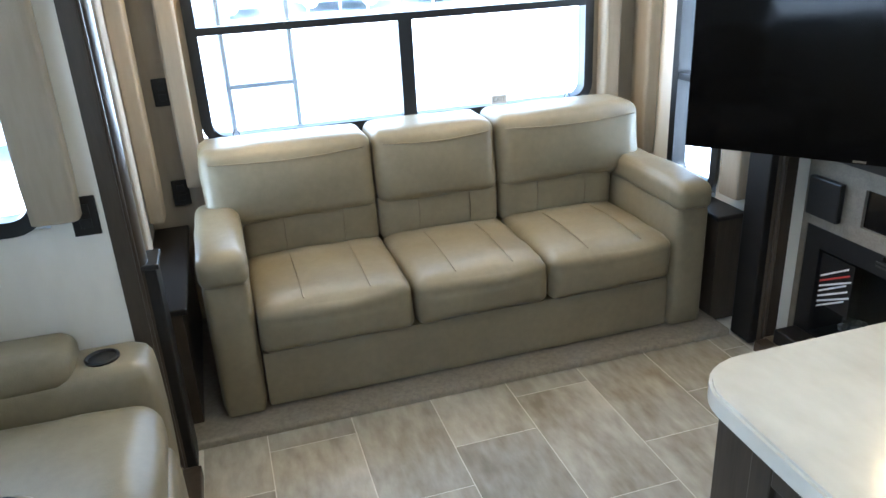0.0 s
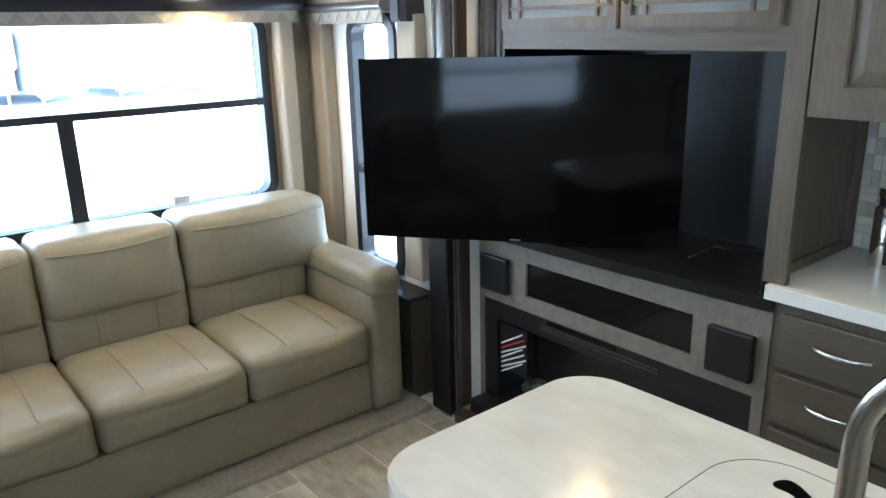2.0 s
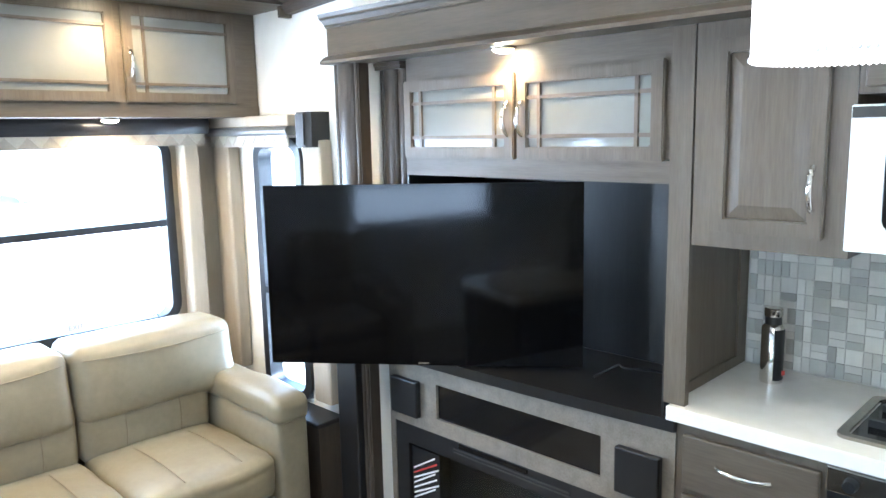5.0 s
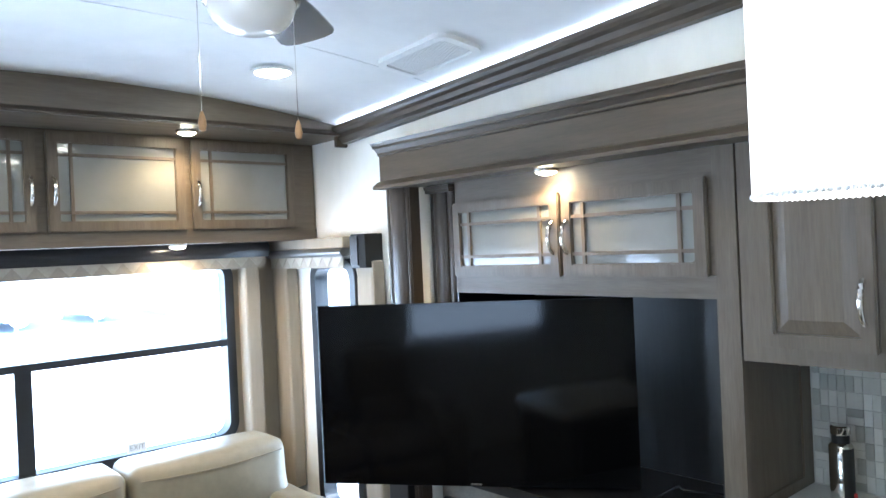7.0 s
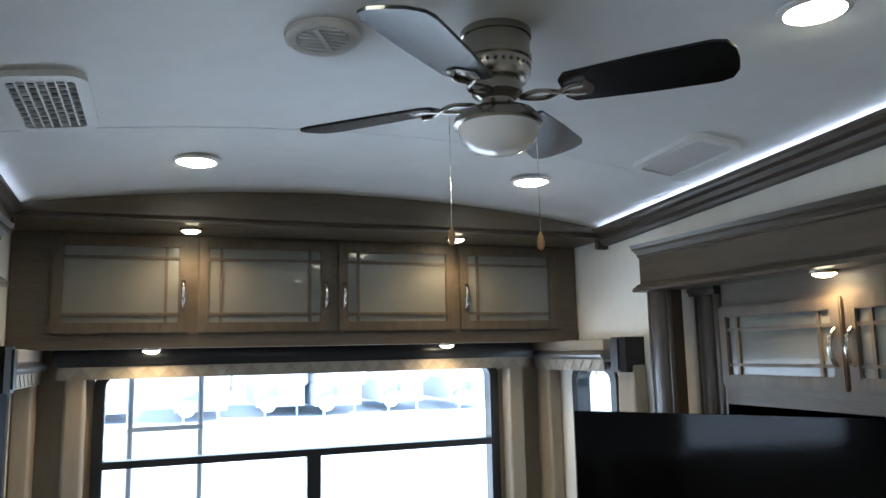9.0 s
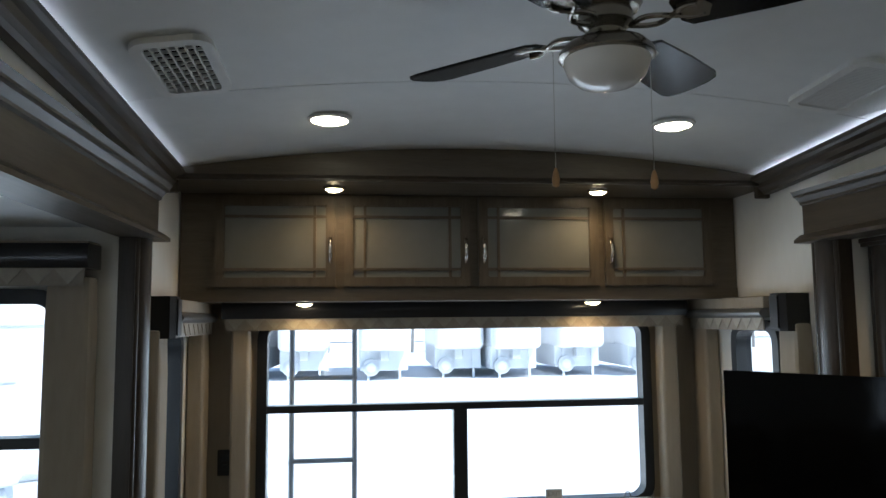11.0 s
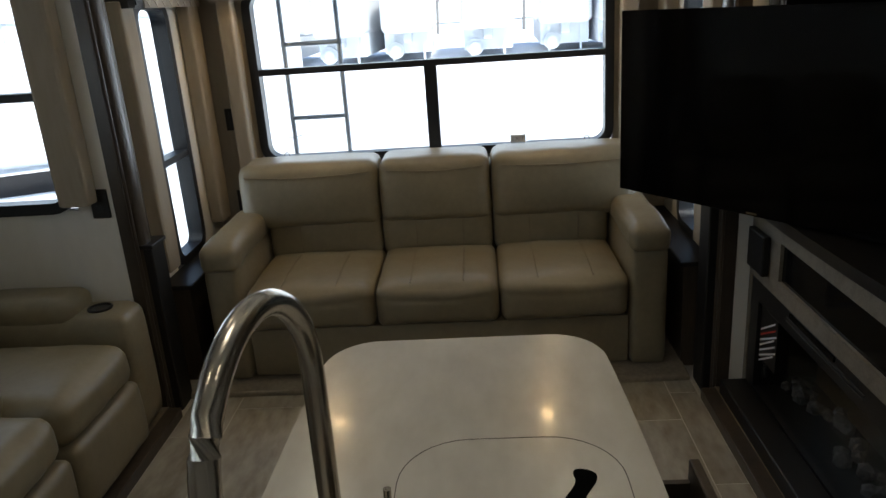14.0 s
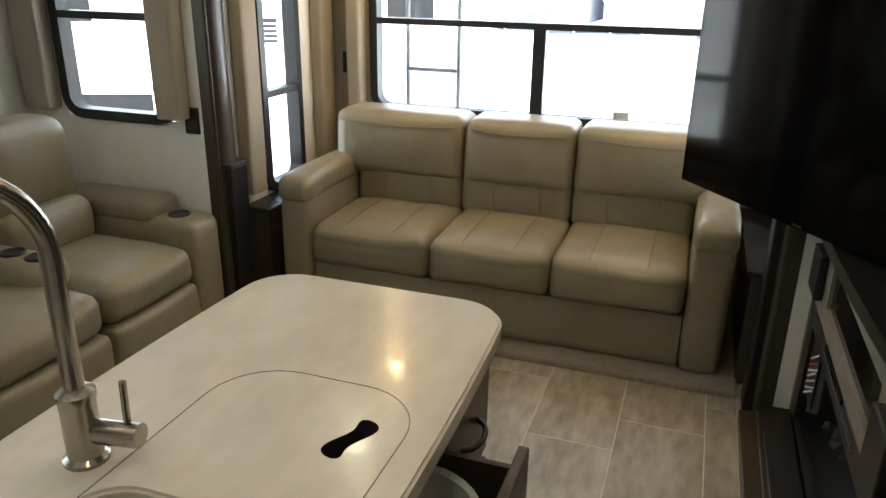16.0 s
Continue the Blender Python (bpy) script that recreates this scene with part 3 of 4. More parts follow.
    lamp("puck_glow", "SPOT", pose(x, y, z - 0.03), power, WARM if warm else COOL, 0.03, spot=165)
    return ob


for x in (-0.578, 0.522):
    puck(x, 2.96, 2.272)
for x in (-0.712, 0.582):
    puck(x, 3.26, 1.817)
puck(1.21, 1.665, 2.0)
# The pair at y -1.6 is added behind the camera, never in view.
for x, y in ((-0.58, 2.44), (0.615, 2.41), (0.63, 1.10), (-0.58, 1.10), (0.6, -0.25), (-0.58, -0.25), (0.6, -1.6), (-0.58, -1.6)):
    puck(x, y, ceil_z(x, y), False, 0.062, 0.4)

# ---- sofa ----
sofa = root("sofa", pose(0, 0, 0), "taupe leather three-seat sofa with stitched cushions on carpet", "sofa")
part("base", cushion(-0.85, 0.86, 2.60, 3.30, 0.03, 0.268, 0.02, n=8), "leather", sofa, "", True)
part("back_frame", cushion(-0.93, 0.96, 3.22, 3.44, 0.05, 0.84, 0.04, n=6), "leather", sofa, "", True)
SEAT = (-0.848, -0.262, 0.292, 0.855)
for i in range(3):
    x0, x1 = SEAT[i] + 0.003, SEAT[i + 1] - 0.003
    bm = cushion(x0, x1, 2.565, 3.15, 0.268, 0.462, 0.045, (0.002, 0.020, 0.022), 18, 0.006, i)
    for v in bm.verts:
        u = (2 * v.co.x - x0 - x1) / (x1 - x0)
        if v.co.y < 2.62:
            v.co.z += (0.30 - v.co.z) * 0.05 * max(0, 1 - u * u) - 0.010 * u ** 8
            v.co.y += 0.004 * math.exp(-((v.co.z - 0.405 + 0.012 * (1 - u * u)) / 0.010) ** 2)
    part("seat_cushion", bm, "leather", sofa, "", True)
BACK = (-0.975, -0.270, 0.282, 0.995)
for i in range(3):
    lo, hi = max(BACK[i], SEAT[0]), min(BACK[i + 1], SEAT[3])
    bm = cushion(lo + 0.004, hi - 0.004, 3.085, 3.26, 0.43, 0.65, 0.04, (0, 0.014, 0), 12, 0.005, 10 + i)
    part("lumbar_cushion", bm, "leather", sofa, "", True)
    bm = cushion(BACK[i] + 0.004, BACK[i + 1] - 0.004, 3.085, 3.36, 0.595, 0.912, 0.05, (0.0, 0.034, 0.006), 14, 0.005, 20 + i)
    for v in bm.verts:
        v.co.y += (v.co.z - 0.60) * 0.16 - 0.02
    part("back_cushion", bm, "leather", sofa, "", True)
    w = BACK[i + 1] - BACK[i]
    part("seam", tube([(BACK[i] + 0.04 + (w - 0.08) * k / 12, 3.098 - 0.020 * math.sin(math.pi * k / 12), 0.862 - 0.010 * math.sin(math.pi * k / 12)) for k in range(13)], 0.003, 6), "leather_seam", sofa, "", True)
for s, x0, x1 in ((-1, -1.012, -0.852), (1, 0.860, 1.022)):
    part("arm", cushion(x0, x1, 2.58, 3.25, 0.026, 0.585, 0.03, (0.008, 0.012, 0), 10), "leather", sofa, "", True)
    bm = cushion(x0 - 0.006, x1 + 0.006, 2.57, 3.20, 0.565, 0.685, 0.04, (0.003, 0.008, 0.008), 14, 0.005, 40 + s)
    for v in bm.verts:
        v.co.z -= max(0, 2.72 - v.co.y) ** 1.5 * 0.30
    part("arm_pad", bm, "leather", sofa, "", True)
for i in range(3):
    for f in (0.30, 0.72):
        x = SEAT[i] + (SEAT[i + 1] - SEAT[i]) * f
        part("seam", tube([(x, 2.58 + 0.04 * k, 0.466 + 0.021 * (1 - ((k - 6) / 7.5) ** 2)) for k in range(12)], 0.0028, 6), "leather_seam", sofa, "", True)
        part("seam", tube([(x, 3.082 - 0.014 * (1 - ((k - 3) / 3.6) ** 2), 0.47 + 0.025 * k) for k in range(7)], 0.0025, 6), "leather_seam", sofa, "", True)

# ---- rug strip and island ----
structure("carpet_platform", B(-1.215, 1.10, 2.475, REAR, -0.01, 0.026, bevel=0.012), "carpet", "beige carpet under the sofa")

island = root("kitchen_island", pose(0.18, 0, 0), "dark wooden kitchen island under a veined pale worktop", "island")
part("body", boxes([(-0.255, -0.02, 0.45, 1.06, 0.06, 0.8525), (-0.255, -0.235, -0.10, 0.45, 0.06, 0.8525), (-0.235, 0.255, -0.10, -0.08, 0.06, 0.8525), (0.235, 0.255, -0.08, 0.24, 0.06, 0.8525),
                    (-0.02, 0.255, 0.76, 1.06, 0.06, 0.8525), (-0.02, 0.255, 0.24, 0.76, 0.06, 0.10), (-0.02, 0.255, 0.45, 0.76, 0.82, 0.8525), (0.235, 0.255, 0.24, 0.45, 0.82, 0.8525)]), "wood_d", island)
part("plinth", B(-0.19, 0.19, -0.07, 0.96, -0.01, 0.06), "black", island)


def top_outline(hw, y0, y1, r, bow, n=8):
    pts = []
    yc, hy = (y0 + y1) / 2, (y1 - y0) / 2
    for x, y in rounded(2 * hw, 2 * hy, r, n):
        pts.append((x + math.copysign(bow * (1 - (y / hy) ** 2), x), y + yc))
    full = []
    for a, b in zip(pts, pts[1:] + pts[:1]):
        full.append(a)
        if abs(a[1] - b[1]) > 0.2:
            for k in range(1, 12):
                y = a[1] + (b[1] - a[1]) * k / 12
                full.append((math.copysign(hw + bow * (1 - ((y - yc) / hy) ** 2), a[0]), y))
    return full


def pierced(outer, inner, z0, z1):
    """A slab with a hole in it."""
    bm = bmesh.new()
    edges = []
    for loop in (outer, inner):
        vs = [bm.verts.new((p[0], p[1], z0)) for p in loop]
        edges += [bm.edges.new((a, b)) for a, b in zip(vs, vs[1:] + vs[:1])]
    flat = bmesh.ops.triangle_fill(bm, use_beauty=True, edges=edges)
    faces = [f for f in flat["geom"] if isinstance(f, bmesh.types.BMFace)]
    up = bmesh.ops.extrude_face_region(bm, geom=faces, use_keep_orig=True)
    for v in up["geom"]:
        if isinstance(v, bmesh.types.BMVert):
            v.co.z = z1
    bmesh.ops.recalc_face_normals(bm, faces=bm.faces)
    rim = [e for e in bm.edges if len(e.link_faces) == 2 and e.calc_face_angle(0) > 1.2 and abs(e.verts[0].co.z - e.verts[1].co.z) < 1e-5]
    bmesh.ops.bevel(bm, geom=rim, offset=0.006, segments=2, affect="EDGES")
    return bm


TOP = 0.897
SINK = rounded(0.37, 0.34, 0.07, 6, 0.265, 0.165)
worktop = root("island_worktop", pose(0, 0, 0), "pale veined solid worktop on the island with a sink cover", "worktop")
outer = [(x + 0.18, y) for x, y in top_outline(0.300, -0.16, 1.118, 0.11, 0.020)]
part("slab", pierced(outer, SINK, TOP - 0.044, TOP), "marble", worktop, "", True)

# sink cover joint with a finger slot, open basin, tap
bm = ring(rounded(0.3700, 0.70, 0.12, 8, 0.262, 0.350), rounded(0.3672, 0.6972, 0.1186, 8, 0.262, 0.350), "z", TOP - 0.0005, TOP + 0.0006)
part("cover_joint", bm, "wood_d", worktop, "thin dark joint round the sink cover")
L_, R_ = [], []
for k in range(41):
    q, rr, ln = k / 40 * 0.112, 0.0185, 0.112
    if q < rr:
        w = math.sqrt(max(0, rr * rr - (rr - q) ** 2))
    elif q > ln - rr:
        w = math.sqrt(max(0, rr * rr - (q - ln + rr) ** 2))
    else:
        w = rr * (1 - 0.16 * math.sin(math.pi * (q - rr) / (ln - 2 * rr)))
    w = max(w, 0.001)
    cx = 0.368 + 0.013 * math.sin((k / 40 - 0.5) * 1.7 * math.pi)
    L_.append((cx - w, 0.492 + q))
    R_.append((cx + w, 0.492 + q))
# No recess is cut: a thin near-black shape paints the slot's shade.
part("finger_slot", extrude(L_ + R_[::-1], "z", TOP - 0.0002, TOP + 0.0008), "void", worktop, "wavy finger slot with its inner shade painted near-black")
sink = root("sink", pose(0, 0, TOP), "stainless steel sink let into the island worktop", "sink")
part("basin", ring(rounded(0.368, 0.338, 0.07, 6, 0.265, 0.165), rounded(0.352, 0.322, 0.062, 6, 0.265, 0.165), "z", -0.118, -0.046), "steel", sink, "", True)
part("floor", extrude(rounded(0.356, 0.326, 0.06, 6, 0.265, 0.165), "z", -0.116, -0.112), "steel", sink)
part("drain", lathe([(0.045, -0.111), (0.043, -0.108), (0.03, -0.1095), (0.0001, -0.1105)], 24, m=Matrix.Translation((0.265, 0.165, 0))), "rim", sink, "", True)

tap = root("kitchen_tap", pose(0.024, 0.366, TOP), "tall brushed nickel gooseneck kitchen tap", "tap")
part("base", lathe([(0.033, 0), (0.033, 0.006), (0.026, 0.012), (0.0255, 0.10), (0.028, 0.105), (0.028, 0.115), (0.016, 0.122)], 28), "steel", tap, "", True)
A, H0, R0 = radians(-98), 0.322, 0.133
pts = [(0, 0, 0.115), (0, 0, 0.2)]
for k in range(25):
    a = math.pi * (1 - k / 24)
    d = R0 + R0 * math.cos(a)
    pts.append((d * math.cos(A), d * math.sin(A), H0 + R0 * math.sin(a)))
pts.append((2 * R0 * math.cos(A), 2 * R0 * math.sin(A), H0 - 0.03))
part("spout", tube(pts, 0.0145, 18), "steel", tap, "", True)
hx, hy = 2 * R0 * math.cos(A), 2 * R0 * math.sin(A)
part("spray_head", lathe([(0.0155, H0 - 0.02), (0.018, H0 - 0.03), (0.019, H0 - 0.12), (0.016, H0 - 0.135), (0.012, H0 - 0.136)], 24, m=Matrix.Translation((hx, hy, 0))), "steel", tap, "", True)
valve = part("valve", C((0.012, 0.006, 0.048), (0.088, 0.020, 0.048), 0.019, n=24), "steel", tap, "", True)
part("lever", C((0.070, 0.017, 0.06), (0.072, 0.017, 0.136), 0.0055, n=12), "steel", valve, "", True)

# island front: drawers with black pulls; a pull-out bin stands open
for y0, y1, z0, z1 in ((0.765, 1.055, 0.565, 0.815), (0.765, 1.055, 0.10, 0.54), (0.05, 0.22, 0.565, 0.815), (0.05, 0.22, 0.10, 0.54)):
    d = part("drawer_front", B(0.256, 0.274, y0, y1, z0, z1, bevel=0.004), "wood_d", island)
    part("handle", tube([(0.276 + 0.03 * math.sin(math.pi * i / 8) ** 0.5, (y0 + y1) / 2 - 0.06 + 0.015 * i, (z0 + z1) / 2) for i in range(9)], 0.006, 10), "black", d, "black bow handle", True)
for y0, y1 in ((0.05, 0.48), (0.50, 0.96)):
    part("side_panel", boxes([(-0.271, -0.256, y0, y0 + 0.05, 0.1, 0.83), (-0.271, -0.256, y1 - 0.05, y1, 0.1, 0.83), (-0.271, -0.256, y0 + 0.05, y1 - 0.05, 0.1, 0.15),
                              (-0.271, -0.256, y0 + 0.05, y1 - 0.05, 0.78, 0.83)], bevel=0.003), "wood_d", island)
part("end_panel", boxes([(-0.25, -0.17, 1.061, 1.076, 0.08, 0.85), (0.17, 0.25, 1.061, 1.076, 0.08, 0.85), (-0.17, 0.17, 1.061, 1.076, 0.08, 0.16), (-0.17, 0.17, 1.061, 1.076, 0.77, 0.85)], bevel=0.003), "wood_d", island)
drawer = part("pull_out", B(0.412, 0.432, 0.245, 0.755, 0.10, 0.805, bevel=0.004), "wood_d", island, "pull-out bin drawer standing open")
part("handle", tube([(0.434 + 0.03 * math.sin(math.pi * i / 8) ** 0.5, 0.56 + 0.0175 * i, 0.70) for i in range(9)], 0.0055, 10), "black", drawer, "black bow handle", True)
for y0 in (0.255, 0.735):
    part("drawer_side", B(0.0, 0.412, y0, y0 + 0.012, 0.12, 0.765), "wood_d", drawer)
part("drawer_bottom", B(0.0, 0.412, 0.267, 0.735, 0.12, 0.132), "wood_d", drawer)
bm = lathe([(0.10, 0.135), (0.125, 0.74), (0.132, 0.748), (0.129, 0.752), (0.120, 0.744), (0.096, 0.14), (0.0001, 0.138)], 32, m=Matrix.Translation((0.262, 0.585, 0)))
part("waste_bin", bm, "white", drawer, "white plastic bin in the drawer", True)

# ---- television ----
tv = root("television", pose(0.782, 2.452, 0.882, 0, 0, -53.0), "large black flat television swung out on a wall arm", "television")
W_, H_ = 1.157, 0.669
part("screen", B(0.008, W_ - 0.008, 0.0012, 0.004, 0.016, H_ - 0.008), "screen", tv, "glossy black screen")
part("bezel", boxes([(0, 0.008, 0, 0.03, 0, H_), (W_ - 0.008, W_, 0, 0.03, 0, H_), (0.008, W_ - 0.008, 0, 0.03, 0, 0.016), (0.008, W_ - 0.008, 0, 0.03, H_ - 0.008, H_)]), "screen", tv)
part("back_shell", B(0.004, W_ - 0.004, 0.004, 0.045, 0.004, H_ - 0.004, bevel=0.008), "black", tv)
part("electronics_hump", B(0.2, W_ - 0.2, 0.045, 0.07, 0.05, 0.4, bevel=0.01), "black", tv)
part("badge", B(W_ / 2 - 0.02, W_ / 2 + 0.02, -0.0006, 0.0005, 0.004, 0.011), "chrome", tv, "tiny bright maker's mark")
arm = root("wall_mount", pose(1.72, 1.85, 1.2), "black jointed steel wall arm behind the television", "mount")
part("plate", B(-0.02, 0.0, -0.1, 0.1, -0.12, 0.12), "black", arm)
part("arm", tube([(-0.02, 0, 0), (-0.18, 0.04, 0.0), (-0.36, 0.13, 0.0)], 0.016, 10), "black", arm, "", True)

# ---- entertainment wall; local x runs along the wall towards the front, local -y faces the room ----
ent = root("entertainment_cabinet", pose(1.27, 0, 0, 0, 0, -90), "grey-brown entertainment wall cabinet with fireplace and glass doors", "cabinet")
part("upper_body", boxes([(-2.19, -1.105, 0.0, 0.51, 1.64, 2.029), (-2.20, -1.105, 0.0, 0.51, 1.571, 1.638)]), "wood_h", ent)
glass_door(ent, -2.19, -1.658, 1.636, 1.922, -1.682, 0.0, 1.77)
glass_door(ent, -1.645, -1.118, 1.636, 1.922, -1.622, 0.0, 1.77)
pil = [(-2.342, 0.30), (-2.342, 0.004)]
for x0, x1, dep in ((-2.340, -2.322, 0.008), (-2.320, -2.24, 0.022), (-2.238, -2.203, 0.010)):
    for i in range(9):
        a = math.pi * i / 8
        pil.append(((x0 + x1) / 2 - (x1 - x0) / 2 * math.cos(a), 0.004 - dep * math.sin(a)))
pil += [(-2.20, 0.004), (-2.20, 0.30)]
part("pilaster", extrude(pil, "z", 0.875, 2.0), "wood_d", ent, "dark rounded pilaster", True)
part("capital", boxes([(-2.343, -2.195, -0.03, 0.02, 1.985, 2.0), (-2.343, -2.198, -0.024, 0.02, 1.972, 1.985)]), "wood_d", ent)
part("stile", B(-1.104, -1.037, -0.004, 0.022, 0.9215, 2.029), "wood", ent)
part("end_panel", B(-1.104, -1.088, 0.022, 0.538, 0.9215, 2.029), "wood", ent)
part("side_panel_frame", boxes([(-1.088, -1.080, 0.022, 0.07, 0.9215, 1.41), (-1.088, -1.080, 0.47, 0.538, 0.9215, 1.41), (-1.088, -1.080, 0.07, 0.47, 0.9215, 0.955)]), "wood", ent)
part("niche_back", B(-2.20, -1.104, 0.45, 0.47, 0.875, 1.571), "black_wood", ent, "black stained panel with vertical grain")
part("niche_side", B(-2.20, -2.19, 0.0, 0.45, 0.875, 1.571), "black_wood", ent)
part("niche_side", B(-1.114, -1.1045, 0.004, 0.45, 0.875, 1.571), "black_wood", ent)
shelf = [(-2.343, 0.45)] + [(-2.343 + 1.28 * i / 12, -0.055 + 0.045 * i / 12 - 0.015 * math.sin(math.pi * i / 12)) for i in range(13)] + [(-1.063, 0.45)]
part("shelf", extrude(shelf, "z", 0.835, 0.874), "black_wood", ent, "black bow-fronted shelf")
for bx in ([(-2.343, -1.063, 0, 0.03, 0.75, 0.835), (-2.343, -1.063, 0, 0.03, 0.545, 0.607), (-2.343, -2.07, 0, 0.03, 0.607, 0.75), (-1.32, -1.063, 0, 0.03, 0.607, 0.75),
                           (-2.343, -2.315, 0, 0.03, 0.0, 0.545), (-1.10, -1.063, 0, 0.03, 0.0, 0.545)]):
    part("panel_board", B(*bx), "wood_g", ent, "pale grey wooden panel")
for bx in ((-2.07, -1.32, 0.16, 0.17, 0.59, 0.77), (-2.075, -2.07, 0.03, 0.16, 0.59, 0.77), (-1.32, -1.315, 0.03, 0.16, 0.59, 0.77), (-2.07, -1.32, 0.03, 0.16, 0.592, 0.606), (-2.07, -1.32, 0.03, 0.16, 0.751, 0.765)):
    part("bay_lining", B(*bx), "black", ent)
part("bay_glass", B(-2.069, -1.321, 0.012, 0.016, 0.608, 0.749), "darkglass", ent, "dark smoked glass panel")
for x0, x1 in ((-2.31, -2.155), (-1.255, -1.10)):
    sp = part("loudspeaker", B(x0, x1, -0.028, -0.001, 0.592, 0.745, bevel=0.006), "black", ent, "black cloth-fronted loudspeaker")
fire = root("electric_fireplace", pose(1.27, 0, 0, 0, 0, -90), "black electric fireplace with dark glass below the television", "fireplace")
part("surround", boxes([(-2.314, -1.101, 0.004, 0.06, 0.46, 0.544), (-2.314, -2.24, 0.004, 0.06, 0.05, 0.46), (-1.17, -1.101, 0.004, 0.06, 0.05, 0.46), (-2.24, -1.17, 0.004, 0.06, 0.05, 0.10)]), "black", fire)
# Two dark strips on the surface paint the shade of the air slots.
part("air_slot_shade", boxes([(-1.98, -1.44, 0.0, 0.0035, 0.492, 0.498), (-1.98, -1.44, 0.0, 0.0035, 0.506, 0.512)]), "rim", fire)
part("control_panel", B(-1.95, -1.62, -0.004, 0.003, 0.522, 0.538), "darkglass", fire)
g = part("glass", B(-2.24, -1.17, 0.02, 0.024, 0.10, 0.46), "glass", fire)
part("firebox", boxes([(-2.24, -1.17, 0.25, 0.26, 0.10, 0.46), (-2.25, -2.24, 0.06, 0.25, 0.10, 0.46), (-1.17, -1.16, 0.06, 0.25, 0.10, 0.46), (-2.24, -1.17, 0.06, 0.25, 0.09, 0.10), (-2.24, -1.17, 0.06, 0.25, 0.46, 0.47)]), "black", fire)
bm = bmesh.new()
for k in range(40):
    c = Vector((-2.2 + 0.99 * random.random(), 0.10 + 0.12 * random.random(), 0.115 + 0.02 * random.random()))
    r = 0.018 + 0.016 * random.random()
    bmesh.ops.create_icosphere(bm, subdivisions=1, radius=r, matrix=Matrix.Translation(c))
part("ember_bed", bm, "ember", fire)
st = part("warning_label", B(-2.235, -2.075, 0.0165, 0.0195, 0.235, 0.445), "black", fire, "diagonal printed warning label")
for k in range(7):
    z = 0.43 - 0.022 * k
    part("printed_line", extrude([(-2.225, z - 0.075), (-2.10 + 0.01 * (k % 3), z), (-2.10 + 0.01 * (k % 3), z - 0.008), (-2.225, z - 0.083)], "y", 0.0145, 0.0163), "sticker_red" if k == 1 else "sticker", st)
structure("trim_hearth", B(1.165, 1.268, 1.05, 2.30, 0.03, 0.10, bevel=0.006), "black", "black plinth in front of the fireplace")
part("cable", tube([(-1.45 + 0.03 * k, 0.16 + 0.05 * math.sin(k * 0.9), 0.88 + 0.075 * math.sin(math.pi * k / 11)) for k in range(12)], 0.004, 8), "black", ent, "black cable", True)

# ---- kitchen run ----
kit = root("kitchen_worktop", pose(0, 0, 0), "pale solid kitchen worktop with a square front edge", "worktop")
part("slab", B(1.243, 1.804, -1.6, 1.085, 0.876, 0.9205, bevel=0.004), "counter", kit)
base = root("base_cabinet", pose(1.275, 0, 0, 0, 0, -90), "grey-brown base cabinet with three drawers", "cabinet")
part("body", B(-1.062, -0.643, 0.0, 0.52, 0.04, 0.875), "wood", base)
for z0, z1 in ((0.673, 0.842), (0.490, 0.657), (0.10, 0.474)):
    d = part("drawer_front", B(-1.036, -0.657, -0.02, -0.001, z0, z1, bevel=0.006), "wood_h", base)
    pull(d, -0.855, (z0 + z1) / 2 + 0.012, -0.02, 0.15, False)
rng = root("gas_range", pose(1.275, 0.0, 0.0145, 0, 0, -90), "black and steel gas range set into the worktop", "range")
part("oven_body", B(-0.64, -0.10, -0.012, 0.45, 0.03, 0.859), "black", rng)
part("control_strip", B(-0.64, -0.10, -0.03, -0.012, 0.79, 0.858, bevel=0.004), "steel", rng)
part("oven_window", B(-0.60, -0.14, -0.020, -0.012, 0.30, 0.66), "darkglass", rng)
part("oven_handle", tube([(-0.61, -0.015, 0.73), (-0.60, -0.06, 0.735), (-0.14, -0.06, 0.735), (-0.13, -0.015, 0.73)], 0.011, 12), "steel", rng, "steel bar handle", True)
for k in range(5):
    part("knob", C((-0.58 + 0.105 * k, -0.03, 0.825), (-0.58 + 0.105 * k, -0.055, 0.825), 0.018, 0.015, 18), "black", rng, "", True)
part("hob_rim", ring(rounded(0.54, 0.38, 0.03, 6, -0.38, 0.24), rounded(0.49, 0.33, 0.02, 6, -0.38, 0.24), "z", 0.9065, 0.916), "steel", rng)
part("hob_well", B(-0.62, -0.14, 0.08, 0.40, 0.9065, 0.910), "darkglass", rng)
for gx in (-0.5, -0.26):
    part("grate", boxes([(gx - 0.1, gx + 0.1, 0.17, 0.18, 0.91, 0.93), (gx - 0.1, gx + 0.1, 0.31, 0.32, 0.91, 0.93), (gx - 0.005, gx + 0.005, 0.10, 0.39, 0.911, 0.931)]), "black", rng)
up = root("wall_cabinet", pose(1.262, 0, 0, 0, 0, -90), "grey-brown wall cabinet with one raised-panel door", "cabinet")
part("body", B(-1.029, -0.628, 0.0, 0.54, 1.404, 2.028), "wood", up)
panel_door(up, -0.972, -0.683, 1.448, 1.96, -0.711, 1.574, 0.0, 0.04)
up2 = root("wall_cabinet", pose(1.262, 0, 0, 0, 0, -90), "grey-brown wall cabinet above the microwave", "cabinet")
part("body", B(-0.626, 0.10, 0.0, 0.54, 1.80, 2.028), "wood", up2)
part("door", B(-0.61, 0.08, -0.018, -0.001, 1.815, 2.0, bevel=0.005), "wood_h", up2)
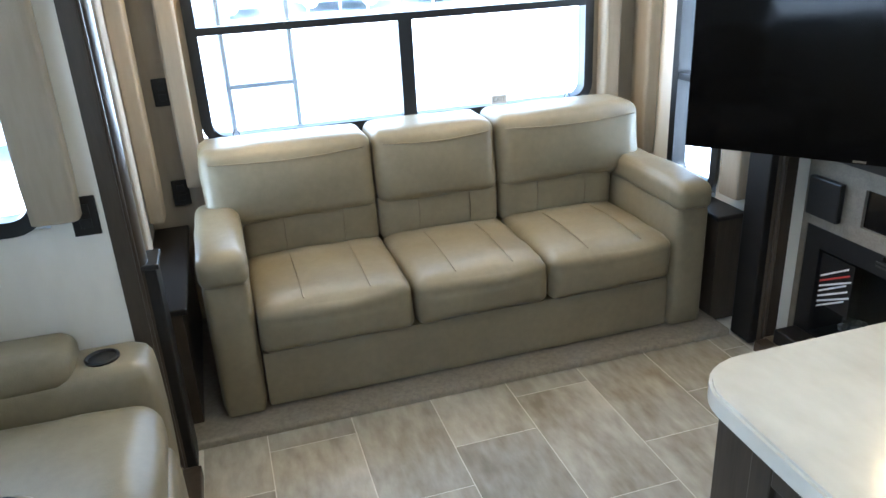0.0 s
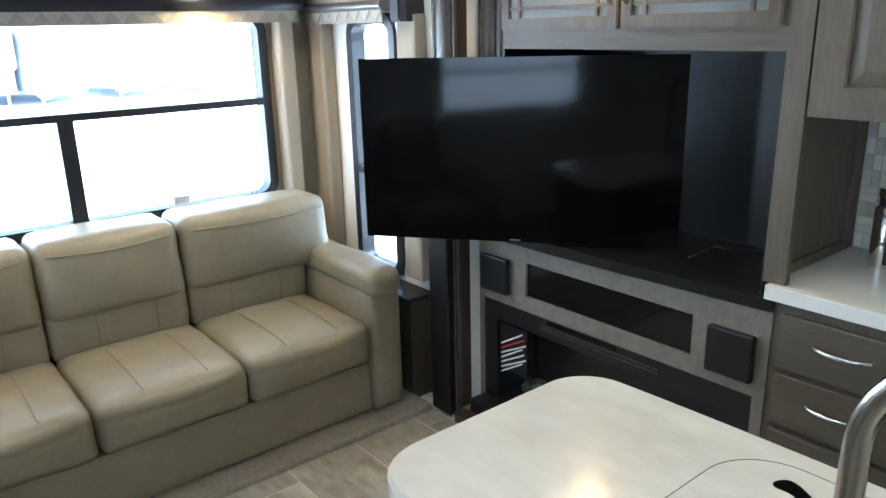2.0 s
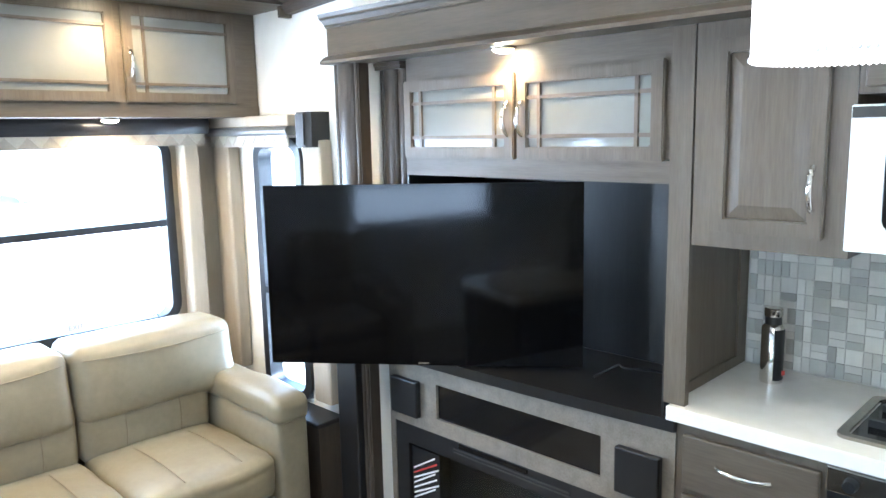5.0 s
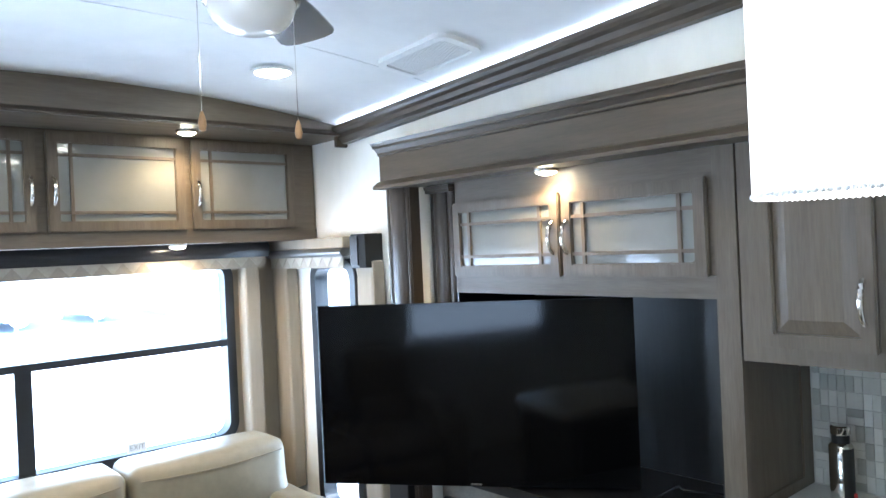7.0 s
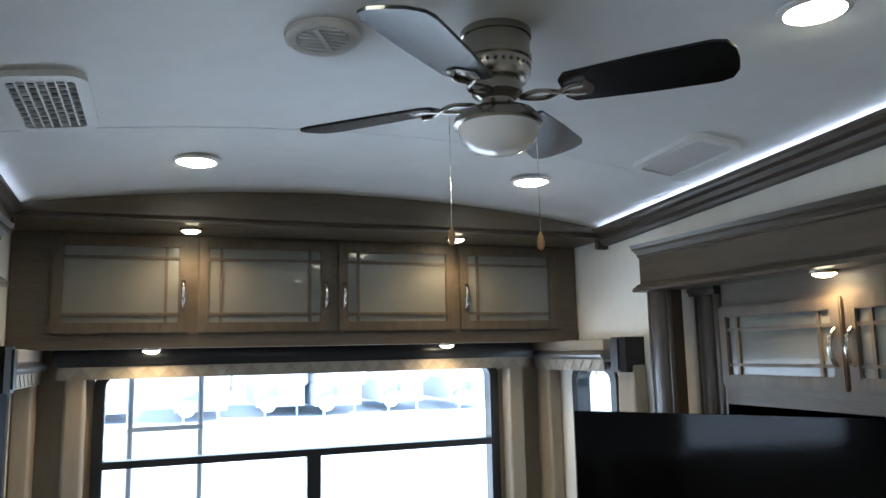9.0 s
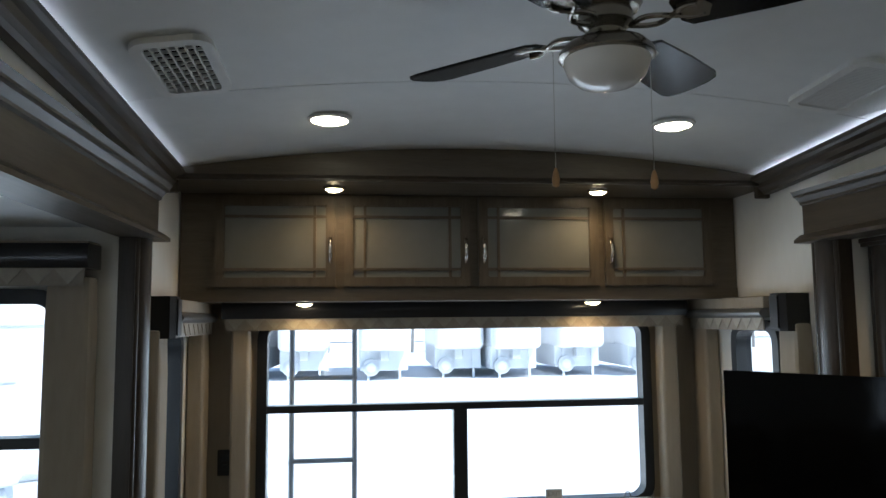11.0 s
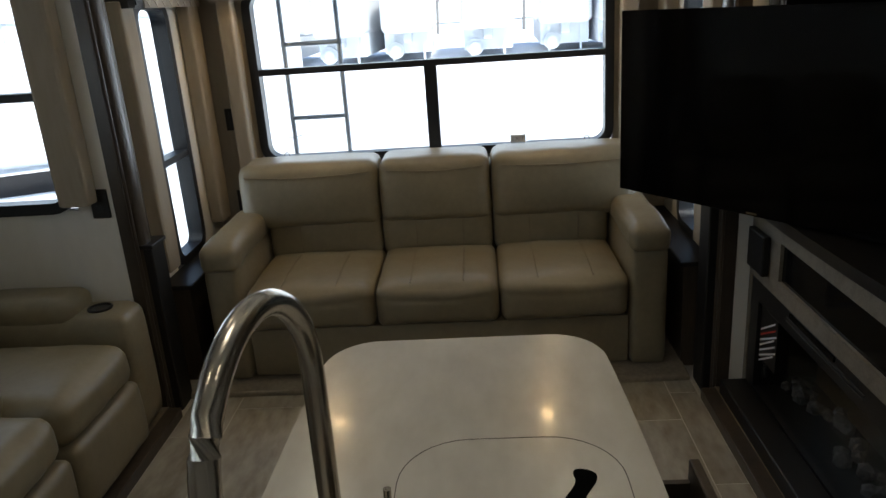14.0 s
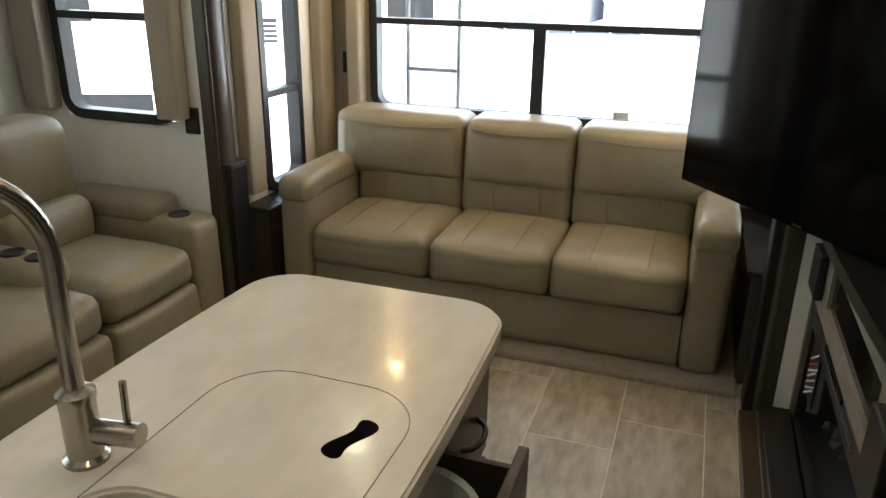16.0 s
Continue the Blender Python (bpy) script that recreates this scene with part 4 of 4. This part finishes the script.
mw = root("microwave_oven", pose(1.205, -0.026, 0, 0, 0, -90), "white and steel microwave oven under the wall cabinet", "microwave")
part("body", B(-0.650, 0.09, 0.0, 0.4, 1.432, 1.775, bevel=0.004), "white", mw)
part("door_frame", ring(rounded(0.52, 0.30, 0.03, 6, -0.37, 1.588), rounded(0.40, 0.20, 0.03, 6, -0.37, 1.585), "y", -0.022, -0.001), "white", mw)
part("door_window", B(-0.575, -0.165, -0.012, -0.006, 1.485, 1.715), "darkglass", mw)
part("vent_strip", B(-0.645, 0.085, -0.010, -0.001, 1.745, 1.770), "rim", mw)
flask = root("steel_flask", pose(1.655, 0.935, 0.921), "steel and black insulated flask on the worktop", "flask")
part("body", lathe([(0.033, 0), (0.034, 0.004), (0.034, 0.18), (0.026, 0.19)], 28), "chrome", flask, "", True)
arc = [radians(208 + 90 * k / 10) for k in range(11)]
bm = extrude([(0.0352 * math.cos(a), 0.0352 * math.sin(a)) for a in arc] + [(0.034 * math.cos(a), 0.034 * math.sin(a)) for a in reversed(arc)], "z", 0.012, 0.176)
part("sleeve", bm, "black", flask, "black printed sleeve", True)
part("sleeve_mark", B(-0.0375, -0.0355, -0.024, -0.014, 0.03, 0.045), "sticker_red", flask).matrix_basis = pose(0, 0, 0, 0, 0, 50)
part("neck", lathe([(0.025, 0.19), (0.025, 0.215)], 24), "black", flask, "", True)
part("cap", lathe([(0.027, 0.215), (0.028, 0.218), (0.028, 0.238), (0.024, 0.242)], 24), "chrome", flask, "", True)

# ---- ceiling fan ----
fan = root("ceiling_fan", pose(0.034, 1.44, ceil_z(0.034, 1.44)) @ Matrix.Scale(1.12, 4), "brushed nickel ceiling fan with four dark blades and opal light", "fan")
part("canopy", lathe([(0.073, 0.002), (0.073, -0.012), (0.0695, -0.014), (0.0695, -0.048), (0.073, -0.050), (0.073, -0.060), (0.0695, -0.064), (0.0695, -0.090), (0.062, -0.102), (0.04, -0.108)], 36), "steel", fan, "", True)
for k in range(28):
    a = 2 * math.pi * k / 28
    # Dark discs on the solid canopy paint the shade in its holes.
    part("vent_hole_shade", C((0.069 * math.cos(a), 0.069 * math.sin(a), -0.077), (0.0705 * math.cos(a), 0.0705 * math.sin(a), -0.077), 0.004, n=8), "rim", fan)
part("hub", lathe([(0.05, -0.10), (0.052, -0.128), (0.034, -0.142), (0.034, -0.156), (0.05, -0.160), (0.075, -0.168), (0.088, -0.182), (0.090, -0.193), (0.082, -0.197)], 36), "steel", fan, "", True)
part("light_bowl", lathe([(0.081, -0.194), (0.080, -0.207), (0.072, -0.228), (0.055, -0.243), (0.03, -0.251), (0.0001, -0.253)], 36), "opal", fan, "white opal glass bowl", True)
for k in range(4):
    R = Matrix.Rotation(radians(44.5 + 90 * k), 4, "Z")
    bm = bmesh.new()
    outl = [(0.15, -0.05), (0.29, -0.062), (0.418, -0.067), (0.442, -0.059), (0.455, -0.035), (0.458, 0.0), (0.455, 0.035), (0.442, 0.059), (0.418, 0.067), (0.29, 0.062), (0.15, 0.05), (0.135, 0.03), (0.135, -0.03)]
    extrude(outl, "z", -0.003, 0.003, bm)
    bmesh.ops.transform(bm, matrix=R @ Matrix.Translation((0, 0, -0.138)) @ Matrix.Rotation(radians(-12), 4, "X"), verts=bm.verts)
    bl = part("blade", bm, "blade", fan, "dark stained fan blade")
    for s in (-1, 1):
        pts = [R @ Vector((0.05 + 0.013 * i, s * 0.022 * math.sin(i / 9 * math.pi * 1.5), -0.143 - 0.0002 * i)) for i in range(11)]
        part("blade_iron", tube(pts, 0.005, 8), "steel", bl, "scrolled nickel bracket", True)
    part("blade_plate", extrude([(0.145, -0.025), (0.185, -0.03), (0.2, 0.0), (0.185, 0.03), (0.145, 0.025)], "z", -0.001, 0.001), "steel", bl).matrix_basis = R @ Matrix.Translation((0, 0, -0.143)) @ Matrix.Rotation(radians(-12), 4, "X")
for x, y, z in ((0.080, -0.012, -0.412), (-0.099, 0.016, -0.405)):
    c = part("pull_chain", C((x, y, -0.18), (x, y, z), 0.0009, n=6), "chrome", fan)
    part("chain_knob", lathe([(0.002, z + 0.004), (0.005, z - 0.004), (0.0075, z - 0.018), (0.006, z - 0.03), (0.0001, z - 0.034)], 14, m=Matrix.Translation((x, y, 0))), "pine", c, "small turned wooden knob", True)

# ---- pendant ----
PX, PY, PZ, PR = 0.014, 0.291, 1.789, 0.085
hang = ceil_z(PX, PY) - PZ
pen = root("pendant_lamp", pose(PX, PY, PZ), "small white drum pendant lamp with a beaded lower edge", "pendant lamp")
part("shade", lathe([(PR - 0.002, 0.004), (PR, 0.004), (PR, 0.215), (PR - 0.002, 0.215), (PR - 0.002, 0.004)], 56), "shade", pen, "", True)
bm = bmesh.new()
for k in range(90):
    a = 2 * math.pi * k / 90
    bmesh.ops.create_icosphere(bm, subdivisions=1, radius=0.0034, matrix=Matrix.Translation(((PR - 0.001) * math.cos(a), (PR - 0.001) * math.sin(a), 0.002)))
tagged(part("beaded_edge", bm, "white", pen), kind="stuff")
part("diffuser", lathe([(PR - 0.003, 0.012), (PR - 0.003, 0.016)], 48), "shade", pen)
part("stem", C((0, 0, 0.016), (0, 0, hang - 0.01), 0.005, n=12), "steel", pen)
part("canopy", lathe([(0.055, hang + 0.004), (0.053, hang - 0.016), (0.02, hang - 0.024)], 28), "steel", pen, "", True)
lamp("pendant_glow", "POINT", pose(PX, PY, PZ - 0.03), 0.5, COOL, 0.06)


# ---- ceiling vents ----
def tilt(x):
    return math.degrees(math.atan(0.136 * x))


for s in (-1, 1):
    v = root("ceiling_register", pose(s * 0.94, 1.93, ceil_z(0.94, 1.93) - 0.001, -math.degrees(SLOPE), tilt(s * 0.94), 0), "white rounded ceiling air register with a grid", "air vent", "ceiling registers")
    part("frame", ring(rounded(0.20, 0.36, 0.05, 6), rounded(0.145, 0.30, 0.02, 6), "z", -0.016, 0.0), "white", v)
    # Differing light is put into the backings: near-black shade left, white right.
    part("backing", B(-0.074, 0.074, -0.152, 0.152, -0.002, -0.0005), "void" if s < 0 else "white", v)
    for k in range(8 if s < 0 else 0):
        x = -0.073 + 0.0209 * k
        part("slat", B(x - 0.002, x + 0.002, -0.151, 0.151, -0.0125, -0.003), "white", v)
    for k in range(0 if s < 0 else 34):
        y = -0.148 + 0.296 * k / 33
        part("slat", B(-0.072, 0.072, y - 0.0028, y + 0.0028, -0.009, -0.003), "white", v)
    for k in range(7 if s < 0 else 0):
        for j in range(10):
            x, y = -0.0625 + 0.0209 * k, -0.135 + 0.0305 * j + (0.015 if k % 2 else 0)
            if y < 0.149:
                part("grid_bar", B(x - 0.0085, x + 0.0085, y - 0.002, y + 0.002, -0.0115, -0.003), "white", v)
rv = root("round_ceiling_vent", pose(-0.346, 1.53, ceil_z(0.346, 1.53) - 0.001, -math.degrees(SLOPE), tilt(-0.31), 0), "white round ceiling vent with two slatted halves", "air vent")
part("ring", lathe([(0.085, 0.0), (0.084, -0.010), (0.075, -0.016), (0.060, -0.012), (0.058, -0.002)], 40), "white", rv, "", True)
part("backing", lathe([(0.057, -0.001), (0.057, -0.003)], 32), "black", rv)
for k in range(7):
    u = -0.048 + 0.016 * k
    h = math.sqrt(max(0, 0.056 ** 2 - u * u))
    part("slat", B(-h, h, u - 0.003, u + 0.003, -0.011, -0.004), "white", rv)
bm = B(-0.056, 0.056, -0.006, 0.006, -0.014, -0.006)
bmesh.ops.rotate(bm, verts=bm.verts, cent=(0, 0, 0), matrix=Matrix.Rotation(radians(60), 3, "Z"))
part("divider", bm, "white", rv)

# ---- recliners on the seating slide ----
rec = root("theatre_recliner", pose(0, 0, 0), "taupe leather two-seat theatre recliner with cup holders", "recliner")
for k, (y0, y1) in enumerate(((1.605, 2.115), (1.05, 1.595))):
    part("seat_cushion", cushion(-1.76, -1.15, y0, y1, 0.30, 0.475, 0.06, (0.02, 0, 0.02), 14, 0.006, 60 + k), "leather", rec, "", True)
    part("footrest", cushion(-1.44, -1.13, y0 + 0.005, y1 - 0.005, 0.05, 0.31, 0.035, (0.012, 0, 0), 10, 0.004, 70 + k), "leather", rec, "", True)
    b0, b1 = (1.69, 2.11) if k == 0 else (1.06, 1.49)
    for z0, z1, d, off in ((0.43, 0.65, 0.28, 0.0), (0.61, 0.985, 0.27, -0.07)):
        part("back_cushion", cushion(-1.92 + off, -1.92 + off + d, b0 - 0.01, b1 + 0.01, z0, z1, 0.07, (0.03, 0, 0.01), 12, 0.006, 80 + k), "leather", rec, "", True)
part("frame", cushion(-2.13, -1.39, 0.83, 2.33, 0.04, 0.42, 0.03, n=6), "leather", rec, "", True)
for y0, y1, x1, arm_pad in ((2.115, 2.335, -1.16, True), (1.495, 1.685, -1.36, False), (0.83, 1.05, -1.16, True)):
    part("arm", cushion(-1.94, x1, y0, y1, 0.04, 0.565, 0.055, (0.012, 0.0, 0.0), 10), "leather", rec, "", True)
    if arm_pad:
        part("arm_pad", cushion(-1.89, -1.36, y0 + 0.006, y1 - 0.006, 0.52, 0.632, 0.05, (0, 0, 0.012), 10, 0.004, 90), "leather", rec, "", True)
    cups = [(-1.29, (y0 + y1) / 2 - 0.01)] if arm_pad else [(-1.435, 1.595), (-1.56, 1.595)]
    for cx, cy in cups:
        cup = part("cup_holder", lathe([(0.047, 0.562), (0.049, 0.570), (0.043, 0.573), (0.039, 0.568), (0.038, 0.566)], 28, m=Matrix.Translation((cx, cy, 0))), "black", rec, "black cup holder", True)
        # A dark disc near the rim paints the shade of the cup's hollow.
        part("cup_well_shade", lathe([(0.038, 0.5655), (0.0001, 0.5665)], 24, m=Matrix.Translation((cx, cy, 0))), "rim", cup)

# ---- outlets ----
for m in (pose(-1.075, REAR, 1.10), pose(-1.075, REAR, 0.655), pose(-1.267, SLIDE_END, 0.958)):
    o = root("wall_outlet", m, "black wall outlet plate", "outlet", "wall outlets")
    part("plate", B(-0.036, 0.036, -0.010, 0.0, -0.058, 0.058, bevel=0.003), "black", o)
    for z in (-0.022, 0.022):
        part("socket", B(-0.016, 0.016, -0.0125, -0.0095, z - 0.014, z + 0.014, bevel=0.002), "frame", o)
ex = root("exit_label", pose(0.44, REAR - 0.004, 0.912), "small grey emergency exit label on the window frame", "label")
part("plate", B(-0.04, 0.04, -0.020, -0.0165, -0.02, 0.022), "sticker", ex)
curve = bpy.data.curves.new("exit_text", "FONT")
curve.body, curve.size, curve.align_x, curve.align_y, curve.extrude = "EXIT", 0.032, "CENTER", "CENTER", 0.0004
txt = new("exit_text", curve)
dg = bpy.context.evaluated_depsgraph_get()
me = bpy.data.meshes.new_from_object(txt.evaluated_get(dg))
bpy.data.objects.remove(txt)
me.materials.clear()
me.materials.append(M["sticker_grey"])
t_ = new("lettering", me)
t_.parent = ex
t_.matrix_basis = pose(0, -0.0212, 0.001, 90, 0, 0)

# ---- outside ----
structure("ground", B(-400, 400, -400, 400, -1.3, -1.15), "snow", "flat snow-covered lot reaching the horizon")
lad = root("roof_ladder", pose(-0.648, 3.70, 0), "grey aluminium ladder on the outside rear wall", "ladder")
for x in (-0.152, 0.152):
    part("rail", C((x, 0, -0.3), (x, 0, 2.6), 0.013, n=12), "zinc", lad, "", True)
for z in (0.26, 0.66, 1.058, 1.456, 1.855, 2.25):
    part("rung", C((-0.165, 0, z), (0.165, 0, z), 0.012, n=12), "zinc", lad, "", True)


def trailer(m, length, height, label, windows=()):
    """A travel trailer, long axis along x, side facing -y."""
    ob = root("travel_trailer", m, label, "trailer", "parked trailers")
    part("body", cushion(-length / 2, length / 2, 0, 2.4, 0.55, height, 0.22, n=6), "gelcoat", ob, "", True)
    part("roof_snow", cushion(-length / 2 + 0.05, length / 2 - 0.05, 0.05, 2.35, height - 0.06, height + 0.18, 0.10, n=6), "snow", ob, "snow on the roof", True)
    part("skirt", B(-length / 2 + 0.2, length / 2 - 0.2, 0.03, 2.3, 0.35, 0.62), "greybody", ob)
    for x in (-0.5, 0.5):
        wheel = part("wheel", C((x, 0.02, 0.36), (x, 0.26, 0.36), 0.36, n=24), "rubber", ob, "", True)
        part("rim", C((x, 0.0, 0.36), (x, 0.03, 0.36), 0.2, n=20), "gelcoat", wheel, "", True)
    for x, w in windows:
        part("window", B(x - w / 2, x + w / 2, -0.02, 0.03, height - 1.35, height - 0.75, bevel=0.01), "darkglass", ob)
    part("door", B(length * 0.2 - 0.35, length * 0.2 + 0.35, -0.015, 0.03, 0.7, height - 0.4, bevel=0.01), "white", ob)
    part("stripe", B(-length / 2 + 0.3, length / 2 - 0.3, -0.008, 0.02, 1.25, 1.45), "greybody", ob)
    return ob


def fifth_wheel(m, label):
    """A fifth-wheel trailer seen from its front: a high white nose over a set-back lower body."""
    ob = root("fifth_wheel_trailer", m, label, "trailer", "parked trailers")
    part("nose", cushion(-1.22, 1.22, 0.0, 3.0, 1.42, 3.75, 0.28, (0, 0.12, 0), 8), "gelcoat", ob, "", True)
    # Set well forward and coloured pale to lift the shade under the nose.
    part("lower_body", B(-1.15, 1.15, 0.9, 9.0, 0.45, 1.6, bevel=0.05), "pale", ob)
    part("upper_body", B(-1.2, 1.2, 2.8, 9.0, 1.5, 3.6, bevel=0.05), "gelcoat", ob)
    for x in (-0.75, 0.75):
        part("landing_leg", B(x - 0.05, x + 0.05, 0.7, 0.8, 0.0, 1.5), "pale", ob)
    # Tyre in light grey, with the haze of distance put into its colour.
    w = part("spare_wheel", C((-0.62, 0.62, 0.62), (-0.62, 0.88, 0.62), 0.40, n=28), "greybody", ob, "", True)
    part("rim", C((-0.62, 0.58, 0.62), (-0.62, 0.63, 0.62), 0.22, n=20), "pale", w, "", True)
    part("pin_box", B(-0.2, 0.2, 0.3, 0.9, 0.95, 1.45, bevel=0.04), "greybody", ob)
    part("badge_bar", B(-0.5, 0.5, -0.135, -0.09, 2.55, 2.72), "pale", ob)
    return ob


for k, x in enumerate((-13.2, -9.6, -6.1, -2.95, 0.85, 4.5, 7.2, 10.6, 14.1)):
    fifth_wheel(pose(x, 35.0 + 0.8 * ((k * 3) % 2), -1.15, 0, 0, 2 - 2 * (k % 3)), "white fifth-wheel trailer parked nose-on in a snowy row")
eagle = trailer(pose(-6.62, 10.6, -1.15, 0, 0, 30), 9.0, 3.25, "white travel trailer with a snowy roof and dark small windows", ((-2.7, 0.9), (2.9, 0.8)))
sd = part("slide_room", B(0.0, 2.4, -0.06, 0.02, 0.75, 2.86, bevel=0.02), "gelcoat", eagle, "slide-out room")
part("slide_snow", cushion(-0.04, 2.45, -0.12, 0.06, 2.85, 3.0, 0.05, n=6), "snow", sd, "snow ledge", True)
part("louvre", B(0.43, 0.64, -0.075, 0.02, 1.33, 1.96), "rubber", eagle, "dark louvred vent")
part("small_window", B(0.92, 1.11, -0.08, 0.02, 2.10, 2.40, bevel=0.01), "darkglass", eagle)
part("vent", B(0.73, 0.86, -0.075, 0.02, 2.29, 2.40), "rubber", eagle)
for k in range(7):
    part("louvre_slat", B(0.435, 0.635, -0.085, -0.075, 1.38 + 0.08 * k, 1.41 + 0.08 * k), "greybody", eagle)
part("corner_trim", B(-0.03, 0.03, -0.07, 0.02, 0.75, 2.85), "greybody", eagle)
part("awning_arm", B(0.96, 1.5, -0.09, -0.06, 2.05, 2.075), "greybody", eagle)
part("wheel_arch", extrude([(0.5, 0.75), (0.75, 1.0), (1.2, 1.25), (1.9, 1.35), (2.4, 1.3), (2.4, 0.75)], "y", -0.075, -0.06), "greybody", eagle)
for k in range(5):
    part("logo_bar", B(0.67 + 0.085 * k, 0.73 + 0.085 * k, -0.066, 0.01, 2.51, 2.60), "greybody", eagle)
near = root("snowy_pickup", pose(-5.3, 6.2, -1.15, 0, 0, 24), "grey pickup truck under thick snow", "vehicle")
part("body", cushion(-2.6, 2.6, -0.95, 0.95, 0.45, 1.15, 0.15, n=8), "pale", near, "", True)
part("cab", cushion(-0.6, 2.0, -0.84, 0.84, 1.05, 1.66, 0.16, n=8), "pale", near, "", True)
part("bed_rail", cushion(-2.55, -0.6, -0.93, 0.93, 1.05, 1.36, 0.06, n=6), "greybody", near, "", True)
part("snow_cover", cushion(-2.6, -0.62, -0.97, 0.97, 1.32, 1.62, 0.10, (0, 0, 0.06), 10, 0.02), "snow", near, "thick snow on the bed", True)
part("cab_snow", cushion(-0.68, 2.06, -0.90, 0.90, 1.59, 1.88, 0.10, (0, 0, 0.04), 8, 0.02), "snow", near, "thick snow on the cab", True)
for x in (-0.1, 0.75, 1.6):
    part("pillar", C((x, -0.845, 1.12), (x, -0.82, 1.6), 0.035, n=10), "pale", near, "", True)
for x0, x1 in ((-0.02, 0.68), (0.82, 1.52)):
    part("side_window", B(x0, x1, -0.862, -0.842, 1.36, 1.55, bevel=0.008), "darkglass", near, "dark glass", False)
part("tail_light", B(-2.63, -2.56, -0.92, -0.8, 0.8, 1.1), "greybody", near)
for x in (-1.7, 1.5):
    for y in (-0.93, 0.75):
        part("wheel", C((x, y, 0.40), (x, y + 0.2, 0.40), 0.40, n=20), "rubber", near, "", True)

# bare trees on the far edge
for k in range(14):
    x = -44 + 6.6 * k + 3 * random.random()
    y = 62 + 10 * random.random()
    tree = root("bare_tree", pose(x, y, -1.15), "bare winter tree at the edge of the lot", "tree", "bare trees")
    h = 8 + 4 * random.random()
    part("trunk", tube([(0, 0, 0), (0.1, 0, h * 0.4), (0.0, 0.1, h)], 0.14, 6), "bark", tree)
    bm = bmesh.new()
    for j in range(46):
        z = h * (0.3 + 0.7 * random.random())
        a = random.random() * 6.28
        l = (h - z) * 0.35 + 1.0
        p0 = Vector((0.05, 0.03, z))
        p1 = p0 + Vector((math.cos(a) * l, math.sin(a) * l, l * (0.6 + 0.5 * random.random())))
        cyl(bm, p0, p1, 0.045, 0.012, 5, False)
        for q in range(3):
            c = p0.lerp(p1, 0.4 + 0.2 * q)
            b2 = a + random.uniform(-1.2, 1.2)
            cyl(bm, c, c + Vector((math.cos(b2), math.sin(b2), 0.9)) * l * 0.45, 0.02, 0.006, 4, False)
    part("branches", bm, "bark", tree)

# ---- backsplash mosaic ----
tile_wall = structure("wall_backsplash", B(1.812, 1.85, -1.6, 1.086, 0.876, 1.42), "mosaic_grout", "grey and beige glass mosaic backsplash")
MESH = {}


def piece_mesh(key, w, h, d, material, bevel):
    if key not in MESH:
        bm = B(-d, 0.0, -w / 2, w / 2, -h / 2, h / 2, bevel=bevel, seg=1) if key[0] == "m" else B(-w / 2, w / 2, -h / 2, h / 2, -d, 0.0, bevel=bevel, seg=1)
        me = bpy.data.meshes.new("piece")
        bm.to_mesh(me)
        bm.free()
        me.materials.append(M[material])
        MESH[key] = me
    return MESH[key]


rnd = random.Random(5)
cell = 0.052
for i in range(16):
    for j in range(9):
        y, z = 1.076 - cell * (i + 0.5), 0.922 + cell * (j + 0.5)
        if z + cell / 2 > 1.42:
            continue
        q = (i + 2 * j + rnd.choice((0, 0, 1))) % 4
        split = [(0, 0, 1, 1)] if q == 0 else ([(-0.25, 0, 0.5, 1), (0.25, 0, 0.5, 1)] if q in (1, 3) else [(0, -0.25, 1, 0.5), (0, 0.25, 1, 0.5)])
        for dy, dz, w, h in split:
            ob = new("tile", piece_mesh(("m", w, h), cell * w - 0.002, cell * h - 0.002, 0.005, "mosaic", 0.0008))
            ob.parent = tile_wall
            ob.location = (1.812, y + dy * cell, z + dz * cell)

# ---- added pale backdrop behind the parked rows, hiding the yellow horizon sky ----
bm = bmesh.new()
vs = [[bm.verts.new((-160 + 10 * i, 95 + 8 * j, -1 + (0, 5, 9, 11)[j] + 2.0 * j / 3 * noise.noise(Vector((i * 0.35, j * 0.6, 4))))) for i in range(33)] for j in range(4)]
for j in range(3):
    for i in range(32):
        bm.faces.new((vs[j][i], vs[j][i + 1], vs[j + 1][i + 1], vs[j + 1][i]))
structure("backdrop", bm, "snow", "added snow-white backdrop that covers the yellowish horizon sky")

# ---- floor tiles ----
floor = structure("floor", B(-1.16, 1.10, FRONT, 2.48, -0.012, -0.0008), "grout", "wood-look tiled floor in grey and brown")
tw, tl_ = 0.31, 0.62
for c in range(-5, 3):
    x = 0.365 + tw * (c + 0.5)
    for r in range(-5, 6):
        y0 = r * tl_ + (c % 3) * tl_ / 3 + 0.1
        y1 = min(y0 + tl_, 2.48)
        x0, x1 = max(x - tw / 2, -1.10), min(x + tw / 2, 1.10)
        if y1 - y0 < 0.05 or y0 < FRONT or x1 - x0 < 0.03:
            continue
        ob = new("tile", piece_mesh(("f", round(x1 - x0, 3), round(y1 - y0, 3)), x1 - x0 - 0.003, y1 - y0 - 0.003, 0.004, "tile", 0.001))
        ob.parent = floor
        ob.location = ((x0 + x1) / 2, (y0 + y1) / 2, 0.0)
